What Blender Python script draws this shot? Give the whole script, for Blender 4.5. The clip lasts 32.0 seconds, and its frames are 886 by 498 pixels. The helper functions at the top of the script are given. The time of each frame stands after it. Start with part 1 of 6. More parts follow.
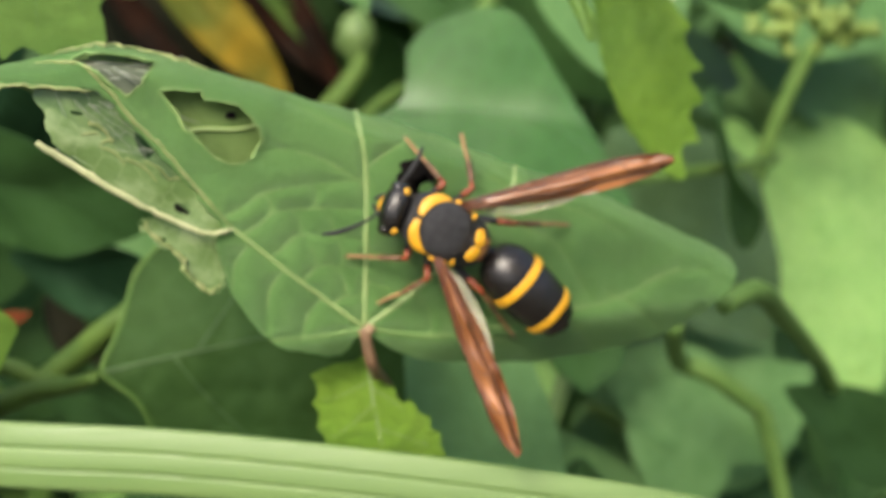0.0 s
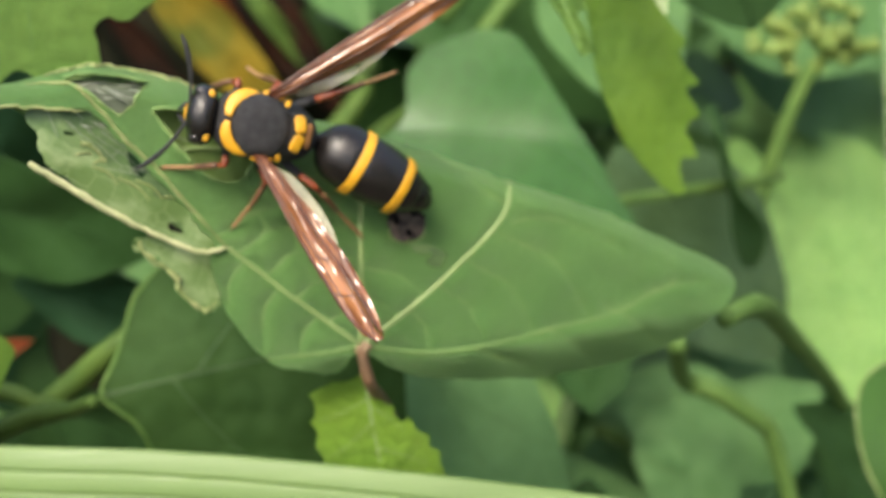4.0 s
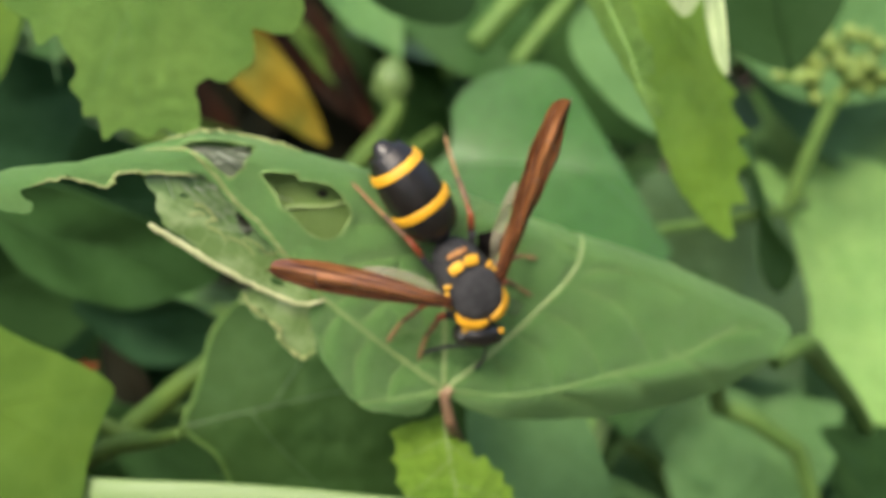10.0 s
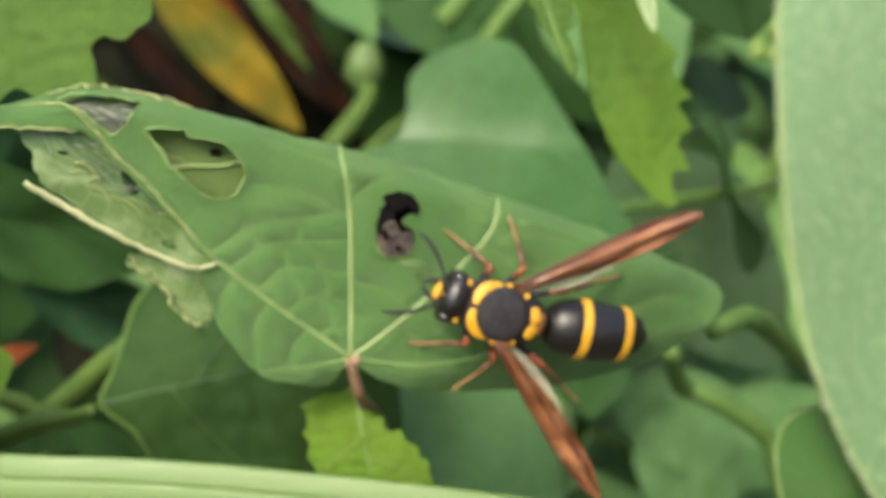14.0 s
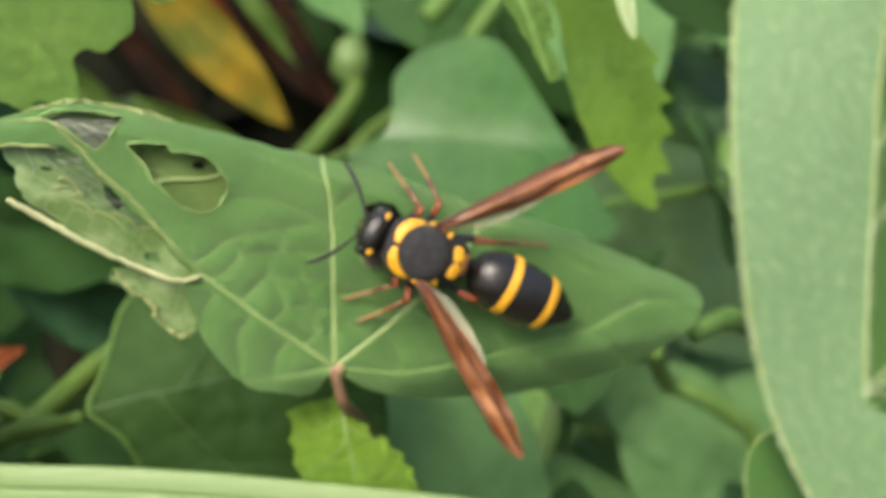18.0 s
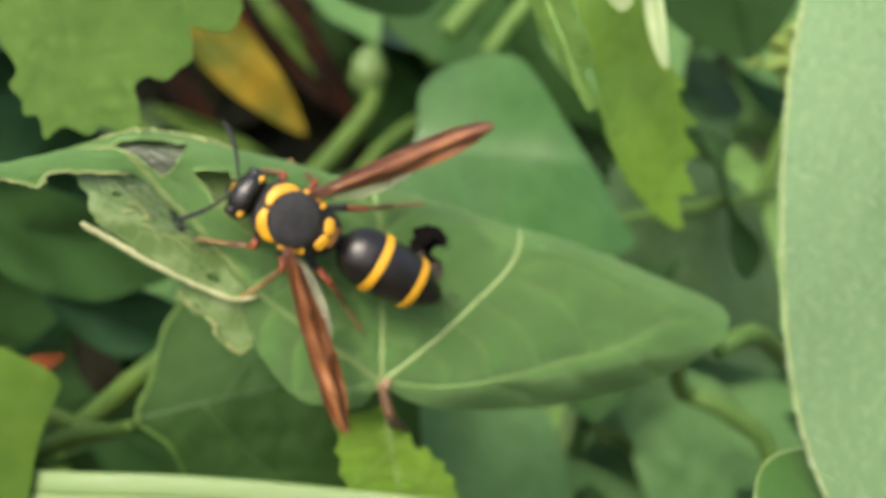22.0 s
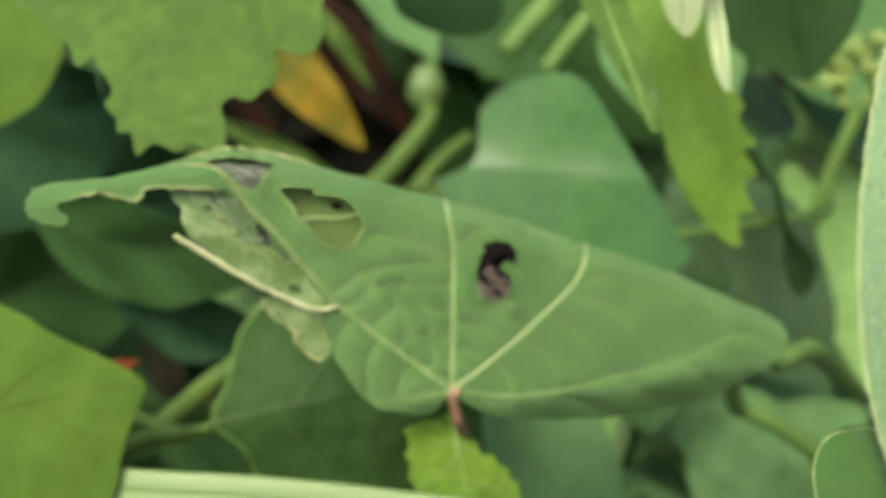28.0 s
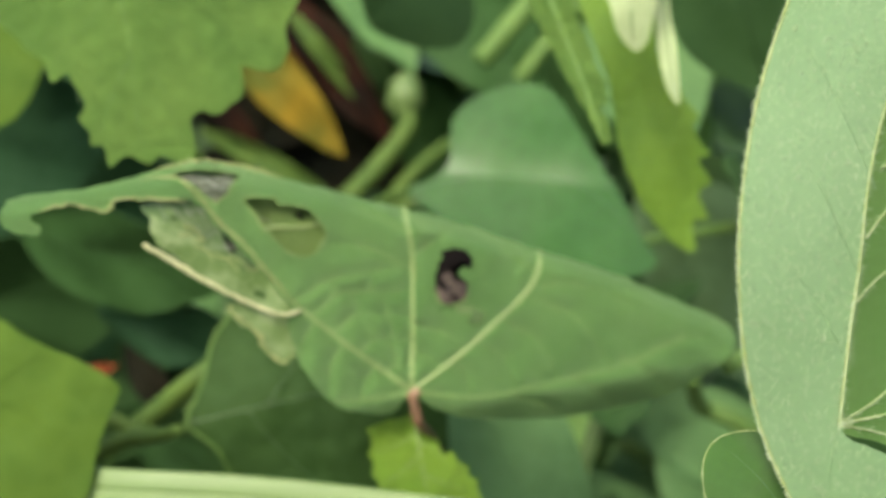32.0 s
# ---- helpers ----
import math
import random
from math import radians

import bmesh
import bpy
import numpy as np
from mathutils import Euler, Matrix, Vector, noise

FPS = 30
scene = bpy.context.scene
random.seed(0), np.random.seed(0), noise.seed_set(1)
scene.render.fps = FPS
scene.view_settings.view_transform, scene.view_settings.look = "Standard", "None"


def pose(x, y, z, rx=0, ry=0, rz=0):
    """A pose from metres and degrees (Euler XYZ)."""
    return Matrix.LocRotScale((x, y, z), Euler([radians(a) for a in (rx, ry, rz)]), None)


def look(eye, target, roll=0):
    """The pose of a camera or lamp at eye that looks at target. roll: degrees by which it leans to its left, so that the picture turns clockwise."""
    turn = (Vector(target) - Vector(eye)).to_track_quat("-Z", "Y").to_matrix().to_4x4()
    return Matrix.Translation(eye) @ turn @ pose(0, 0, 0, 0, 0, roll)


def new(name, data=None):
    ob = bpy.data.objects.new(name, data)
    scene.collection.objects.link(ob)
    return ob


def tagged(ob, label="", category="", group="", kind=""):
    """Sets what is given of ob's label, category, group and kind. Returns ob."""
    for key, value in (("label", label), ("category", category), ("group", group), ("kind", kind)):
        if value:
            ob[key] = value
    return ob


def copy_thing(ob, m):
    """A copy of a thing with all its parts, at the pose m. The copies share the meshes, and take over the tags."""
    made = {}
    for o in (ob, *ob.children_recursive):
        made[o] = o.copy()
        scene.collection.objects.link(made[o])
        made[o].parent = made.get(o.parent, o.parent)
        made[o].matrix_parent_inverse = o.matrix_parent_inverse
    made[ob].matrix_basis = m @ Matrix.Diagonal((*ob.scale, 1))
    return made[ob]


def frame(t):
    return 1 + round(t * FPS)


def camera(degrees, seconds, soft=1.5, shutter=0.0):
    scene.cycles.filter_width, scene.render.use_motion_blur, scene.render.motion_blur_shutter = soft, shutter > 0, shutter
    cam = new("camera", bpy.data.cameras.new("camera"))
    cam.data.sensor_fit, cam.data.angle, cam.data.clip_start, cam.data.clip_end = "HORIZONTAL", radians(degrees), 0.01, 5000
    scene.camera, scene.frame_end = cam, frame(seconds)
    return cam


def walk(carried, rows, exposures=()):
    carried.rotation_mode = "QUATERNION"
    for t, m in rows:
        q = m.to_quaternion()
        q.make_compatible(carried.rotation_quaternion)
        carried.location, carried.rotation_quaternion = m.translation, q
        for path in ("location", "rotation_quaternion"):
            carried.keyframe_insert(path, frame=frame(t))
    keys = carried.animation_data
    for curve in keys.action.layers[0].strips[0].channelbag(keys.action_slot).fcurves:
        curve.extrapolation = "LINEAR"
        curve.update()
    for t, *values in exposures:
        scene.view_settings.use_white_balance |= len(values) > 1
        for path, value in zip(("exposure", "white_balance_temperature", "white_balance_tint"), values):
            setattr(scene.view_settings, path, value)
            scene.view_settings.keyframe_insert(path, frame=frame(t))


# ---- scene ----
MM = 0.001
cam = camera(44.0, 32.0, soft=1.8)
EYE, TILT = 0.45, -35.0
# plan frame: millimetres, x right, y away from the first eye, z up across the view
PLAN = pose(0, 0, EYE, TILT, 0, 0)
# seconds, eye in the plan (mm), turn (degrees)
CAMERA_ROWS = [
    (0.0, -0.00, 0.01, -0.00, 90.00, -0.00, -0.00),
    (0.5, -0.46, -0.06, -0.23, 90.28, 0.27, -0.33),
    (1.0, -0.87, -0.58, -0.35, 90.43, 0.35, -0.65),
    (1.5, 0.16, 0.13, -0.71, 90.73, 0.44, -0.23),
    (2.0, -0.15, -0.09, -0.22, 90.62, 0.35, -0.39),
    (2.5, 0.60, -0.11, -0.61, 90.90, 0.55, 0.01),
    (3.0, 1.40, 0.27, -0.77, 91.14, 0.65, 0.49),
    (3.5, 1.47, 1.14, -1.29, 91.56, 0.97, 0.63),
    (5.5, -1.64, -5.42, 1.28, 91.34, 0.43, 0.28),
    (6.0, -2.88, -5.26, 2.45, 90.98, 0.42, 0.06),
    (6.5, -2.94, -4.57, 2.26, 91.32, 0.48, 0.34),
    (7.0, -3.37, -4.61, 2.31, 91.48, 0.45, 0.50),
    (7.5, -3.64, -5.13, 2.70, 91.44, 0.49, 0.63),
    (8.0, -3.00, -5.19, 2.70, 91.63, 0.50, 1.16),
    (8.5, -3.70, -5.21, 2.67, 91.72, 0.43, 1.05),
    (9.0, -4.45, -5.26, 3.79, 91.21, 0.24, 0.85),
    (9.5, -5.03, -4.76, 3.34, 91.45, 0.41, 0.70),
    (10.0, -5.71, -5.63, 3.63, 91.22, 0.32, 0.35),
    (10.5, -5.67, -6.11, 2.67, 91.54, 0.42, 0.23),
    (11.0, -4.72, -5.57, 1.38, 91.93, 0.07, 0.31),
    (11.5, -2.57, -5.18, 0.48, 92.08, 0.19, 0.75),
    (12.0, -1.52, -4.74, 0.24, 92.00, 0.22, 0.74),
    (12.5, 1.07, -3.60, 0.64, 91.61, 0.31, 1.44),
    (13.0, 3.02, -1.97, 0.26, 91.48, 0.79, 2.15),
    (13.5, 3.98, -1.96, 0.79, 91.24, 0.82, 2.15),
    (14.0, 3.51, -1.34, 0.40, 91.34, 0.74, 1.42),
    (14.5, 3.71, -0.93, 0.72, 91.13, 1.04, 1.16),
    (15.0, 3.62, -1.28, 1.54, 90.66, 0.87, 0.87),
    (15.5, 2.71, -1.24, 1.13, 90.95, 0.92, 0.09),
    (17.5, 4.48, -1.45, 2.42, 90.41, 1.03, 1.06),
    (18.0, 4.30, -2.17, 2.51, 90.45, 1.15, 0.96),
    (18.5, 3.70, -3.26, 2.88, 90.36, 0.62, 0.64),
    (19.0, 3.88, -3.76, 3.31, 90.17, 0.80, 0.88),
    (19.5, 4.24, -3.86, 3.24, 90.23, 0.76, 1.22),
    (20.0, 4.24, -4.51, 3.25, 90.37, 0.93, 1.36),
    (20.5, 3.18, -5.05, 2.93, 90.62, 0.88, 1.05),
    (21.0, 2.92, -5.28, 2.61, 90.89, 0.74, 1.29),
    (21.5, 2.92, -5.55, 3.60, 90.56, 1.04, 1.77),
    (22.0, 0.26, -6.87, 4.50, 90.35, 0.72, 0.69),
    (22.5, 0.33, -7.51, 4.83, 90.34, 1.04, 1.19),
    (23.0, -0.16, -8.28, 4.96, 90.52, 0.94, 1.54),
    (23.5, -1.15, -9.24, 5.37, 90.51, 0.82, 1.49),
    (24.0, -2.19, -9.62, 5.69, 90.54, 0.86, 1.49),
    (24.5, -3.80, -10.71, 6.58, 90.27, 0.73, 1.34),
    (25.0, -4.34, -12.00, 7.17, 90.10, 0.57, 1.52),
    (25.5, -5.28, -12.60, 7.49, 90.02, 0.36, 1.49),
    (27.5, -3.13, -11.18, 5.56, 90.68, 0.04, 2.65),
    (28.0, -1.95, -11.13, 4.75, 90.96, -0.01, 2.97),
    (28.5, -2.39, -12.21, 4.76, 90.88, 0.02, 2.50),
    (29.0, -1.15, -12.76, 4.63, 90.90, -0.06, 2.82),
    (29.5, -0.55, -13.67, 5.26, 90.50, 0.27, 2.87),
    (30.0, -0.15, -14.43, 5.07, 90.65, 0.12, 2.79),
    (30.5, 0.49, -14.34, 5.31, 90.50, 0.31, 2.83),
    (31.0, 0.17, -14.29, 4.81, 90.96, 0.11, 2.35),
    (31.5, 0.85, -14.37, 4.69, 91.12, -0.01, 2.49),
    (32.0, 1.40, -15.55, 4.92, 91.18, 0.20, 2.61),
]
EXPOSURES = [(0.0, 1.33, 7150, 8), (32.0, 1.33, 7150, 8)]

walk(cam, [(t, PLAN @ pose(x * MM, y * MM, z * MM, a, b, c)) for t, x, y, z, a, b, c in CAMERA_ROWS], EXPOSURES)
cam.data.dof.use_dof = True
cam.data.dof.focus_distance = 0.060
cam.data.dof.aperture_fstop = 42.0

# ---- sky and sun: bright overcast ----
world = bpy.data.worlds.new("sky")
scene.world = world
world.use_nodes = True
wn = world.node_tree.nodes
sky = wn.new("ShaderNodeTexSky")
sky.sky_type = "NISHITA"
sky.sun_disc = False
sky.sun_elevation, sky.sun_rotation = radians(62), radians(200)
sky.air_density, sky.dust_density, sky.ozone_density = 1.0, 4.0, 1.0
world.node_tree.links.new(sky.outputs[0], wn["Background"].inputs[0])
wn["Background"].inputs[1].default_value = 0.15
sun = new("sun", bpy.data.lights.new("sun", "SUN"))
sun.data.energy, sun.data.angle, sun.data.color = 1.5, radians(20), (1.0, 0.96, 0.9)
sun.matrix_world = look((-0.75, -0.75, 2.6), (0, 0.15, 0.4))


# ---- materials ----
def mat_base(name):
    m = bpy.data.materials.new(name)
    m.use_nodes = True
    nt = m.node_tree
    return m, nt, nt.nodes["Principled BSDF"], nt.nodes["Material Output"]


def node(nt, kind, **values):
    n = nt.nodes.new(kind)
    for key, value in values.items():
        n.inputs[key.replace("_", " ")].default_value = value
    return n


def mix_rgb(nt, fac, a, b, blend="MIX"):
    n = nt.nodes.new("ShaderNodeMix")
    n.data_type, n.blend_type = "RGBA", blend
    for sock, v in ((n.inputs[0], fac), (n.inputs[6], a), (n.inputs[7], b)):
        if hasattr(v, "is_linked"):
            nt.links.new(v, sock)
        elif isinstance(v, tuple):
            sock.default_value = (*v, 1)
        else:
            sock.default_value = v
    return n.outputs[2]


def ramp(nt, src, lo, hi, a=0.0, b=1.0):
    n = nt.nodes.new("ShaderNodeMapRange")
    n.inputs[1].default_value, n.inputs[2].default_value = lo, hi
    n.inputs[3].default_value, n.inputs[4].default_value = a, b
    nt.links.new(src, n.inputs[0])
    return n.outputs[0]


def leaf_material(name, base, second, rough=0.45, thin=0.3, cell=420.0, relief=0.5, vein=None, random_tone=0.0, sheen=0.0, spec=0.35, pits=0.0):
    """Leaf tissue: mottled green, a fine net of veins in relief, light that shines through."""
    m, nt, bsdf, out = mat_base(name)
    co = nt.nodes.new("ShaderNodeTexCoord").outputs["Object"]
    big = node(nt, "ShaderNodeTexNoise", Scale=110.0, Detail=3.0)
    fine = node(nt, "ShaderNodeTexNoise", Scale=2600.0, Detail=4.0)
    net = node(nt, "ShaderNodeTexVoronoi", Scale=cell)
    net.feature = "DISTANCE_TO_EDGE"
    small = node(nt, "ShaderNodeTexVoronoi", Scale=cell * 4.2)
    small.feature = "DISTANCE_TO_EDGE"
    warp = mix_rgb(nt, 0.004, co, node(nt, "ShaderNodeTexNoise", Scale=260.0).outputs["Color"], "ADD")
    for n in (big, fine):
        nt.links.new(co, n.inputs["Vector"])
    for n in (net, small):
        nt.links.new(warp, n.inputs["Vector"])
    tone = mix_rgb(nt, ramp(nt, big.outputs["Fac"], 0.35, 0.65), base, second)
    pale = vein or tuple(min(1, c * 1.7 + 0.02) for c in base)
    tone = mix_rgb(nt, ramp(nt, net.outputs["Distance"], 0.0, 0.06, 0.45, 0.0), tone, pale)
    tone = mix_rgb(nt, ramp(nt, small.outputs["Distance"], 0.0, 0.08, 0.16, 0.0), tone, pale)
    tone = mix_rgb(nt, ramp(nt, fine.outputs["Fac"], 0.3, 0.7, 0.0, 0.3), tone, tuple(c * 0.6 for c in base))
    if pits:
        dots = node(nt, "ShaderNodeTexVoronoi", Scale=1500.0)
        nt.links.new(co, dots.inputs["Vector"])
        tone = mix_rgb(nt, ramp(nt, dots.outputs["Distance"], 0.06, 0.2, pits, 0.0), tone, tuple(c * 0.45 for c in base))
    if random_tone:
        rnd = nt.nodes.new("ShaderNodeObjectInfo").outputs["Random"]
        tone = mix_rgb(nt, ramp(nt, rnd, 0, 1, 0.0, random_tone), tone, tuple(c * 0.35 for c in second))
    nt.links.new(tone, bsdf.inputs["Base Color"])
    bsdf.inputs["Roughness"].default_value = rough
    bsdf.inputs["Specular IOR Level"].default_value = spec
    bsdf.inputs["Sheen Weight"].default_value = sheen
    bump = node(nt, "ShaderNodeBump", Strength=relief, Distance=0.0004)
    h1 = ramp(nt, net.outputs["Distance"], 0.0, 0.3, 0.0, 1.0)
    h2 = ramp(nt, small.outputs["Distance"], 0.0, 0.3, 0.0, 0.07)
    add = nt.nodes.new("ShaderNodeMath")
    nt.links.new(h1, add.inputs[0])
    nt.links.new(h2, add.inputs[1])
    nt.links.new(add.outputs[0], bump.inputs["Height"])
    nt.links.new(bump.outputs[0], bsdf.inputs["Normal"])
    if thin:
        tl = nt.nodes.new("ShaderNodeBsdfTranslucent")
        nt.links.new(mix_rgb(nt, 0.5, tone, (0.25, 0.45, 0.05), "MIX"), tl.inputs["Color"])
        mx = nt.nodes.new("ShaderNodeMixShader")
        mx.inputs[0].default_value = thin
        nt.links.new(bsdf.outputs[0], mx.inputs[1])
        nt.links.new(tl.outputs[0], mx.inputs[2])
        nt.links.new(mx.outputs[0], out.inputs["Surface"])
    return m


def plain_material(name, base, second, rough=0.5, scale=900.0, relief=0.3, spec=0.5, coat=0.0, stretch=(1, 1, 1), metal=0.0):
    m, nt, bsdf, out = mat_base(name)
    co = nt.nodes.new("ShaderNodeTexCoord").outputs["Object"]
    mp = nt.nodes.new("ShaderNodeMapping")
    mp.inputs["Scale"].default_value = stretch
    nt.links.new(co, mp.inputs["Vector"])
    big = node(nt, "ShaderNodeTexNoise", Scale=scale, Detail=4.0)
    fine = node(nt, "ShaderNodeTexNoise", Scale=scale * 6, Detail=3.0)
    for n in (big, fine):
        nt.links.new(mp.outputs[0], n.inputs["Vector"])
    tone = mix_rgb(nt, ramp(nt, big.outputs["Fac"], 0.35, 0.65), base, second)
    nt.links.new(tone, bsdf.inputs["Base Color"])
    nt.links.new(ramp(nt, fine.outputs["Fac"], 0.3, 0.7, rough * 0.8, min(1, rough * 1.2)), bsdf.inputs["Roughness"])
    bsdf.inputs["Specular IOR Level"].default_value = spec
    bsdf.inputs["Coat Weight"].default_value = coat
    bsdf.inputs["Coat Roughness"].default_value = 0.06
    bsdf.inputs["Metallic"].default_value = metal
    bump = node(nt, "ShaderNodeBump", Strength=relief, Distance=0.0002)
    nt.links.new(fine.outputs["Fac"], bump.inputs["Height"])
    nt.links.new(bump.outputs[0], bsdf.inputs["Normal"])
    return m


M_MAIN = leaf_material("rolled leaf", (0.136, 0.280, 0.084), (0.096, 0.222, 0.062), 0.38, 0.15, 520.0, 0.6, (0.17, 0.30, 0.092), spec=0.38)
M_MAINVEIN = plain_material("leaf side vein", (0.18, 0.285, 0.09), (0.14, 0.255, 0.074), 0.5, 700.0, 0.2)
M_HUB = plain_material("vein joint", (0.30, 0.205, 0.12), (0.22, 0.145, 0.075), 0.6, 900.0, 0.5)
M_LIME = leaf_material("yellow-green leaf", (0.088, 0.165, 0.020), (0.062, 0.13, 0.018), 0.6, 0.35, 300.0, 0.3, spec=0.12)
M_UNDER = leaf_material("leaf underside", (0.148, 0.229, 0.063), (0.118, 0.200, 0.052), 0.6, 0.35, 420.0, 0.3)
M_BROAD_VEIN = plain_material("dull leaf vein", (0.06, 0.12, 0.035), (0.05, 0.10, 0.03), 0.5, 700.0, 0.2)
M_DIM = plain_material("faint leaf vein", (0.075, 0.18, 0.05), (0.06, 0.15, 0.045), 0.5, 700.0, 0.2)
M_VEIN = plain_material("pale leaf vein", (0.225, 0.31, 0.112), (0.185, 0.275, 0.094), 0.5, 700.0, 0.2)
M_BRIGHT = leaf_material("young bright leaf", (0.17, 0.30, 0.035), (0.13, 0.26, 0.03), 0.5, 0.35, 450.0, 0.5, spec=0.22)
M_SOFT = leaf_material("soft serrated leaf", (0.16, 0.295, 0.06), (0.11, 0.235, 0.045), 0.6, 0.3, 300.0, 0.7, spec=0.25)
M_HANG = leaf_material("hanging leaf", (0.17, 0.31, 0.03), (0.12, 0.25, 0.028), 0.5, 0.4, 500.0, 0.3)
M_GLOSS = leaf_material("smooth blue-green leaf", (0.038, 0.124, 0.027), (0.030, 0.102, 0.024), 0.2, 0.1, 260.0, 0.1, spec=0.26)
M_BROAD = leaf_material("broad dull leaf", (0.030, 0.072, 0.015), (0.022, 0.058, 0.013), 0.6, 0.12, 260.0, 0.2, spec=0.12)
M_HAZE = leaf_material("mid green leaf", (0.095, 0.20, 0.064), (0.075, 0.17, 0.052), 0.55, 0.25, 260.0, 0.2, spec=0.18)
# deep shade at the left is part of this dark colour
M_TEAL = leaf_material("shaded blue-green leaf", (0.022, 0.068, 0.026), (0.016, 0.052, 0.020), 0.6, 0.08, 300.0, 0.2, spec=0.12)
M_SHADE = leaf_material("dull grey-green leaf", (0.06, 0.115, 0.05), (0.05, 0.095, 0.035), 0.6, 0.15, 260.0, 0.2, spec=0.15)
# base darkened for the shade of plants above, which are not built
M_DEEP = leaf_material("shade-darkened green leaf", (0.036, 0.096, 0.024), (0.026, 0.074, 0.018), 0.65, 0.1, 300.0, 0.15, random_tone=0.8, spec=0.12)
M_CREAM = leaf_material("pale cream-green leaf", (0.50, 0.62, 0.33), (0.43, 0.55, 0.27), 0.5, 0.3, 300.0, 0.2)
M_LEAFLET = leaf_material("round green leaf", (0.040, 0.115, 0.018), (0.030, 0.09, 0.014), 0.4, 0.25, 700.0, 0.3)
M_PALE = leaf_material("pale green leaf", (0.225, 0.405, 0.11), (0.175, 0.35, 0.088), 0.5, 0.3, 300.0, 0.3)
M_HAIRY = leaf_material("downy grey-green leaf", (0.195, 0.33, 0.16), (0.15, 0.275, 0.118), 0.55, 0.2, 620.0, 0.35, (0.235, 0.37, 0.19), spec=0.3, pits=0.5)
# darker copy of the downy leaf: shading of the far half in the colour
M_DOWNY_SHADED = leaf_material("shaded downy leaf", (0.105, 0.235, 0.05), (0.08, 0.195, 0.04), 0.4, 0.25, 620.0, 0.5, (0.16, 0.30, 0.08), spec=0.3)
M_MARGIN = plain_material("yellowish leaf margin", (0.30, 0.38, 0.16), (0.21, 0.29, 0.08), 0.5, 1500.0, 0.5)
M_GRASS = plain_material("grass blade", (0.128, 0.205, 0.062), (0.10, 0.172, 0.046), 0.5, 260.0, 0.2, stretch=(0.06, 3, 3))
M_DRY = plain_material("dried leaf edge", (0.50, 0.51, 0.28), (0.36, 0.39, 0.19), 0.75, 900.0, 0.8)


def film_material(name, pale, mid, dark, cover):
    """Papery leaf skin: fibres that run along the roll, thin dark patches, a pale net of fine veins."""
    m, nt, bsdf, out = mat_base(name)
    co = nt.nodes.new("ShaderNodeTexCoord").outputs["Object"]
    turn, draw = nt.nodes.new("ShaderNodeMapping"), nt.nodes.new("ShaderNodeMapping")
    turn.inputs["Rotation"].default_value = (0, radians(-34), 0)
    draw.inputs["Scale"].default_value = (0.22, 1, 1)
    nt.links.new(co, turn.inputs["Vector"])
    nt.links.new(turn.outputs[0], draw.inputs["Vector"])
    fibre = node(nt, "ShaderNodeTexNoise", Scale=800.0, Detail=5.0)
    patch = node(nt, "ShaderNodeTexNoise", Scale=230.0, Detail=6.0)
    net = node(nt, "ShaderNodeTexVoronoi", Scale=650.0)
    net.feature = "DISTANCE_TO_EDGE"
    nt.links.new(draw.outputs[0], fibre.inputs["Vector"])
    nt.links.new(co, patch.inputs["Vector"])
    nt.links.new(co, net.inputs["Vector"])
    tone = mix_rgb(nt, ramp(nt, fibre.outputs["Fac"], 0.4, 0.62), mid, pale)
    tone = mix_rgb(nt, ramp(nt, patch.outputs["Fac"], cover, cover + 0.12), tone, dark)
    tone = mix_rgb(nt, ramp(nt, net.outputs["Distance"], 0.0, 0.05, 0.5, 0.0), tone, pale)
    nt.links.new(tone, bsdf.inputs["Base Color"])
    nt.links.new(ramp(nt, patch.outputs["Fac"], 0.3, 0.7, 0.35, 0.7), bsdf.inputs["Roughness"])
    bump = node(nt, "ShaderNodeBump", Strength=0.8, Distance=0.0003)
    nt.links.new(fibre.outputs["Fac"], bump.inputs["Height"])
    nt.links.new(bump.outputs[0], bsdf.inputs["Normal"])
    return m


M_FILM = film_material("eaten leaf skin", (0.19, 0.26, 0.11), (0.10, 0.168, 0.048), (0.075, 0.135, 0.03), 0.46)
M_LACE = film_material("dark eaten leaf", (0.105, 0.17, 0.053), (0.062, 0.12, 0.03), (0.04, 0.085, 0.022), 0.5)
# dark tones of this web paint the unlit void of the gap
M_WEBPAD = film_material("grey web over painted dark", (0.10, 0.12, 0.075), (0.045, 0.062, 0.032), (0.016, 0.024, 0.012), 0.5)
M_WEB = plain_material("silk web", (0.34, 0.37, 0.30), (0.2, 0.23, 0.17), 0.35, 1500.0, 0.5)
M_TAN = plain_material("tan dried edge", (0.275, 0.30, 0.12), (0.18, 0.24, 0.078), 0.65, 800.0, 0.6)
M_RIM = plain_material("pale cut rim", (0.21, 0.31, 0.10), (0.14, 0.255, 0.072), 0.7, 500.0, 0.5)
M_BROWN = plain_material("brown leaf stalk", (0.17, 0.09, 0.045), (0.11, 0.07, 0.035), 0.6, 900.0, 0.5)
M_CHAR = plain_material("blackened leaf", (0.004, 0.0035, 0.0035), (0.009, 0.007, 0.006), 0.8, 1500.0, 1.0, 0.08)
M_SCAB = plain_material("dry brown scab", (0.13, 0.098, 0.075), (0.018, 0.014, 0.011), 0.8, 1100.0, 1.0)
M_STALK = plain_material("green stalk", (0.10, 0.18, 0.042), (0.07, 0.14, 0.03), 0.6, 200.0, 0.2, 0.2)
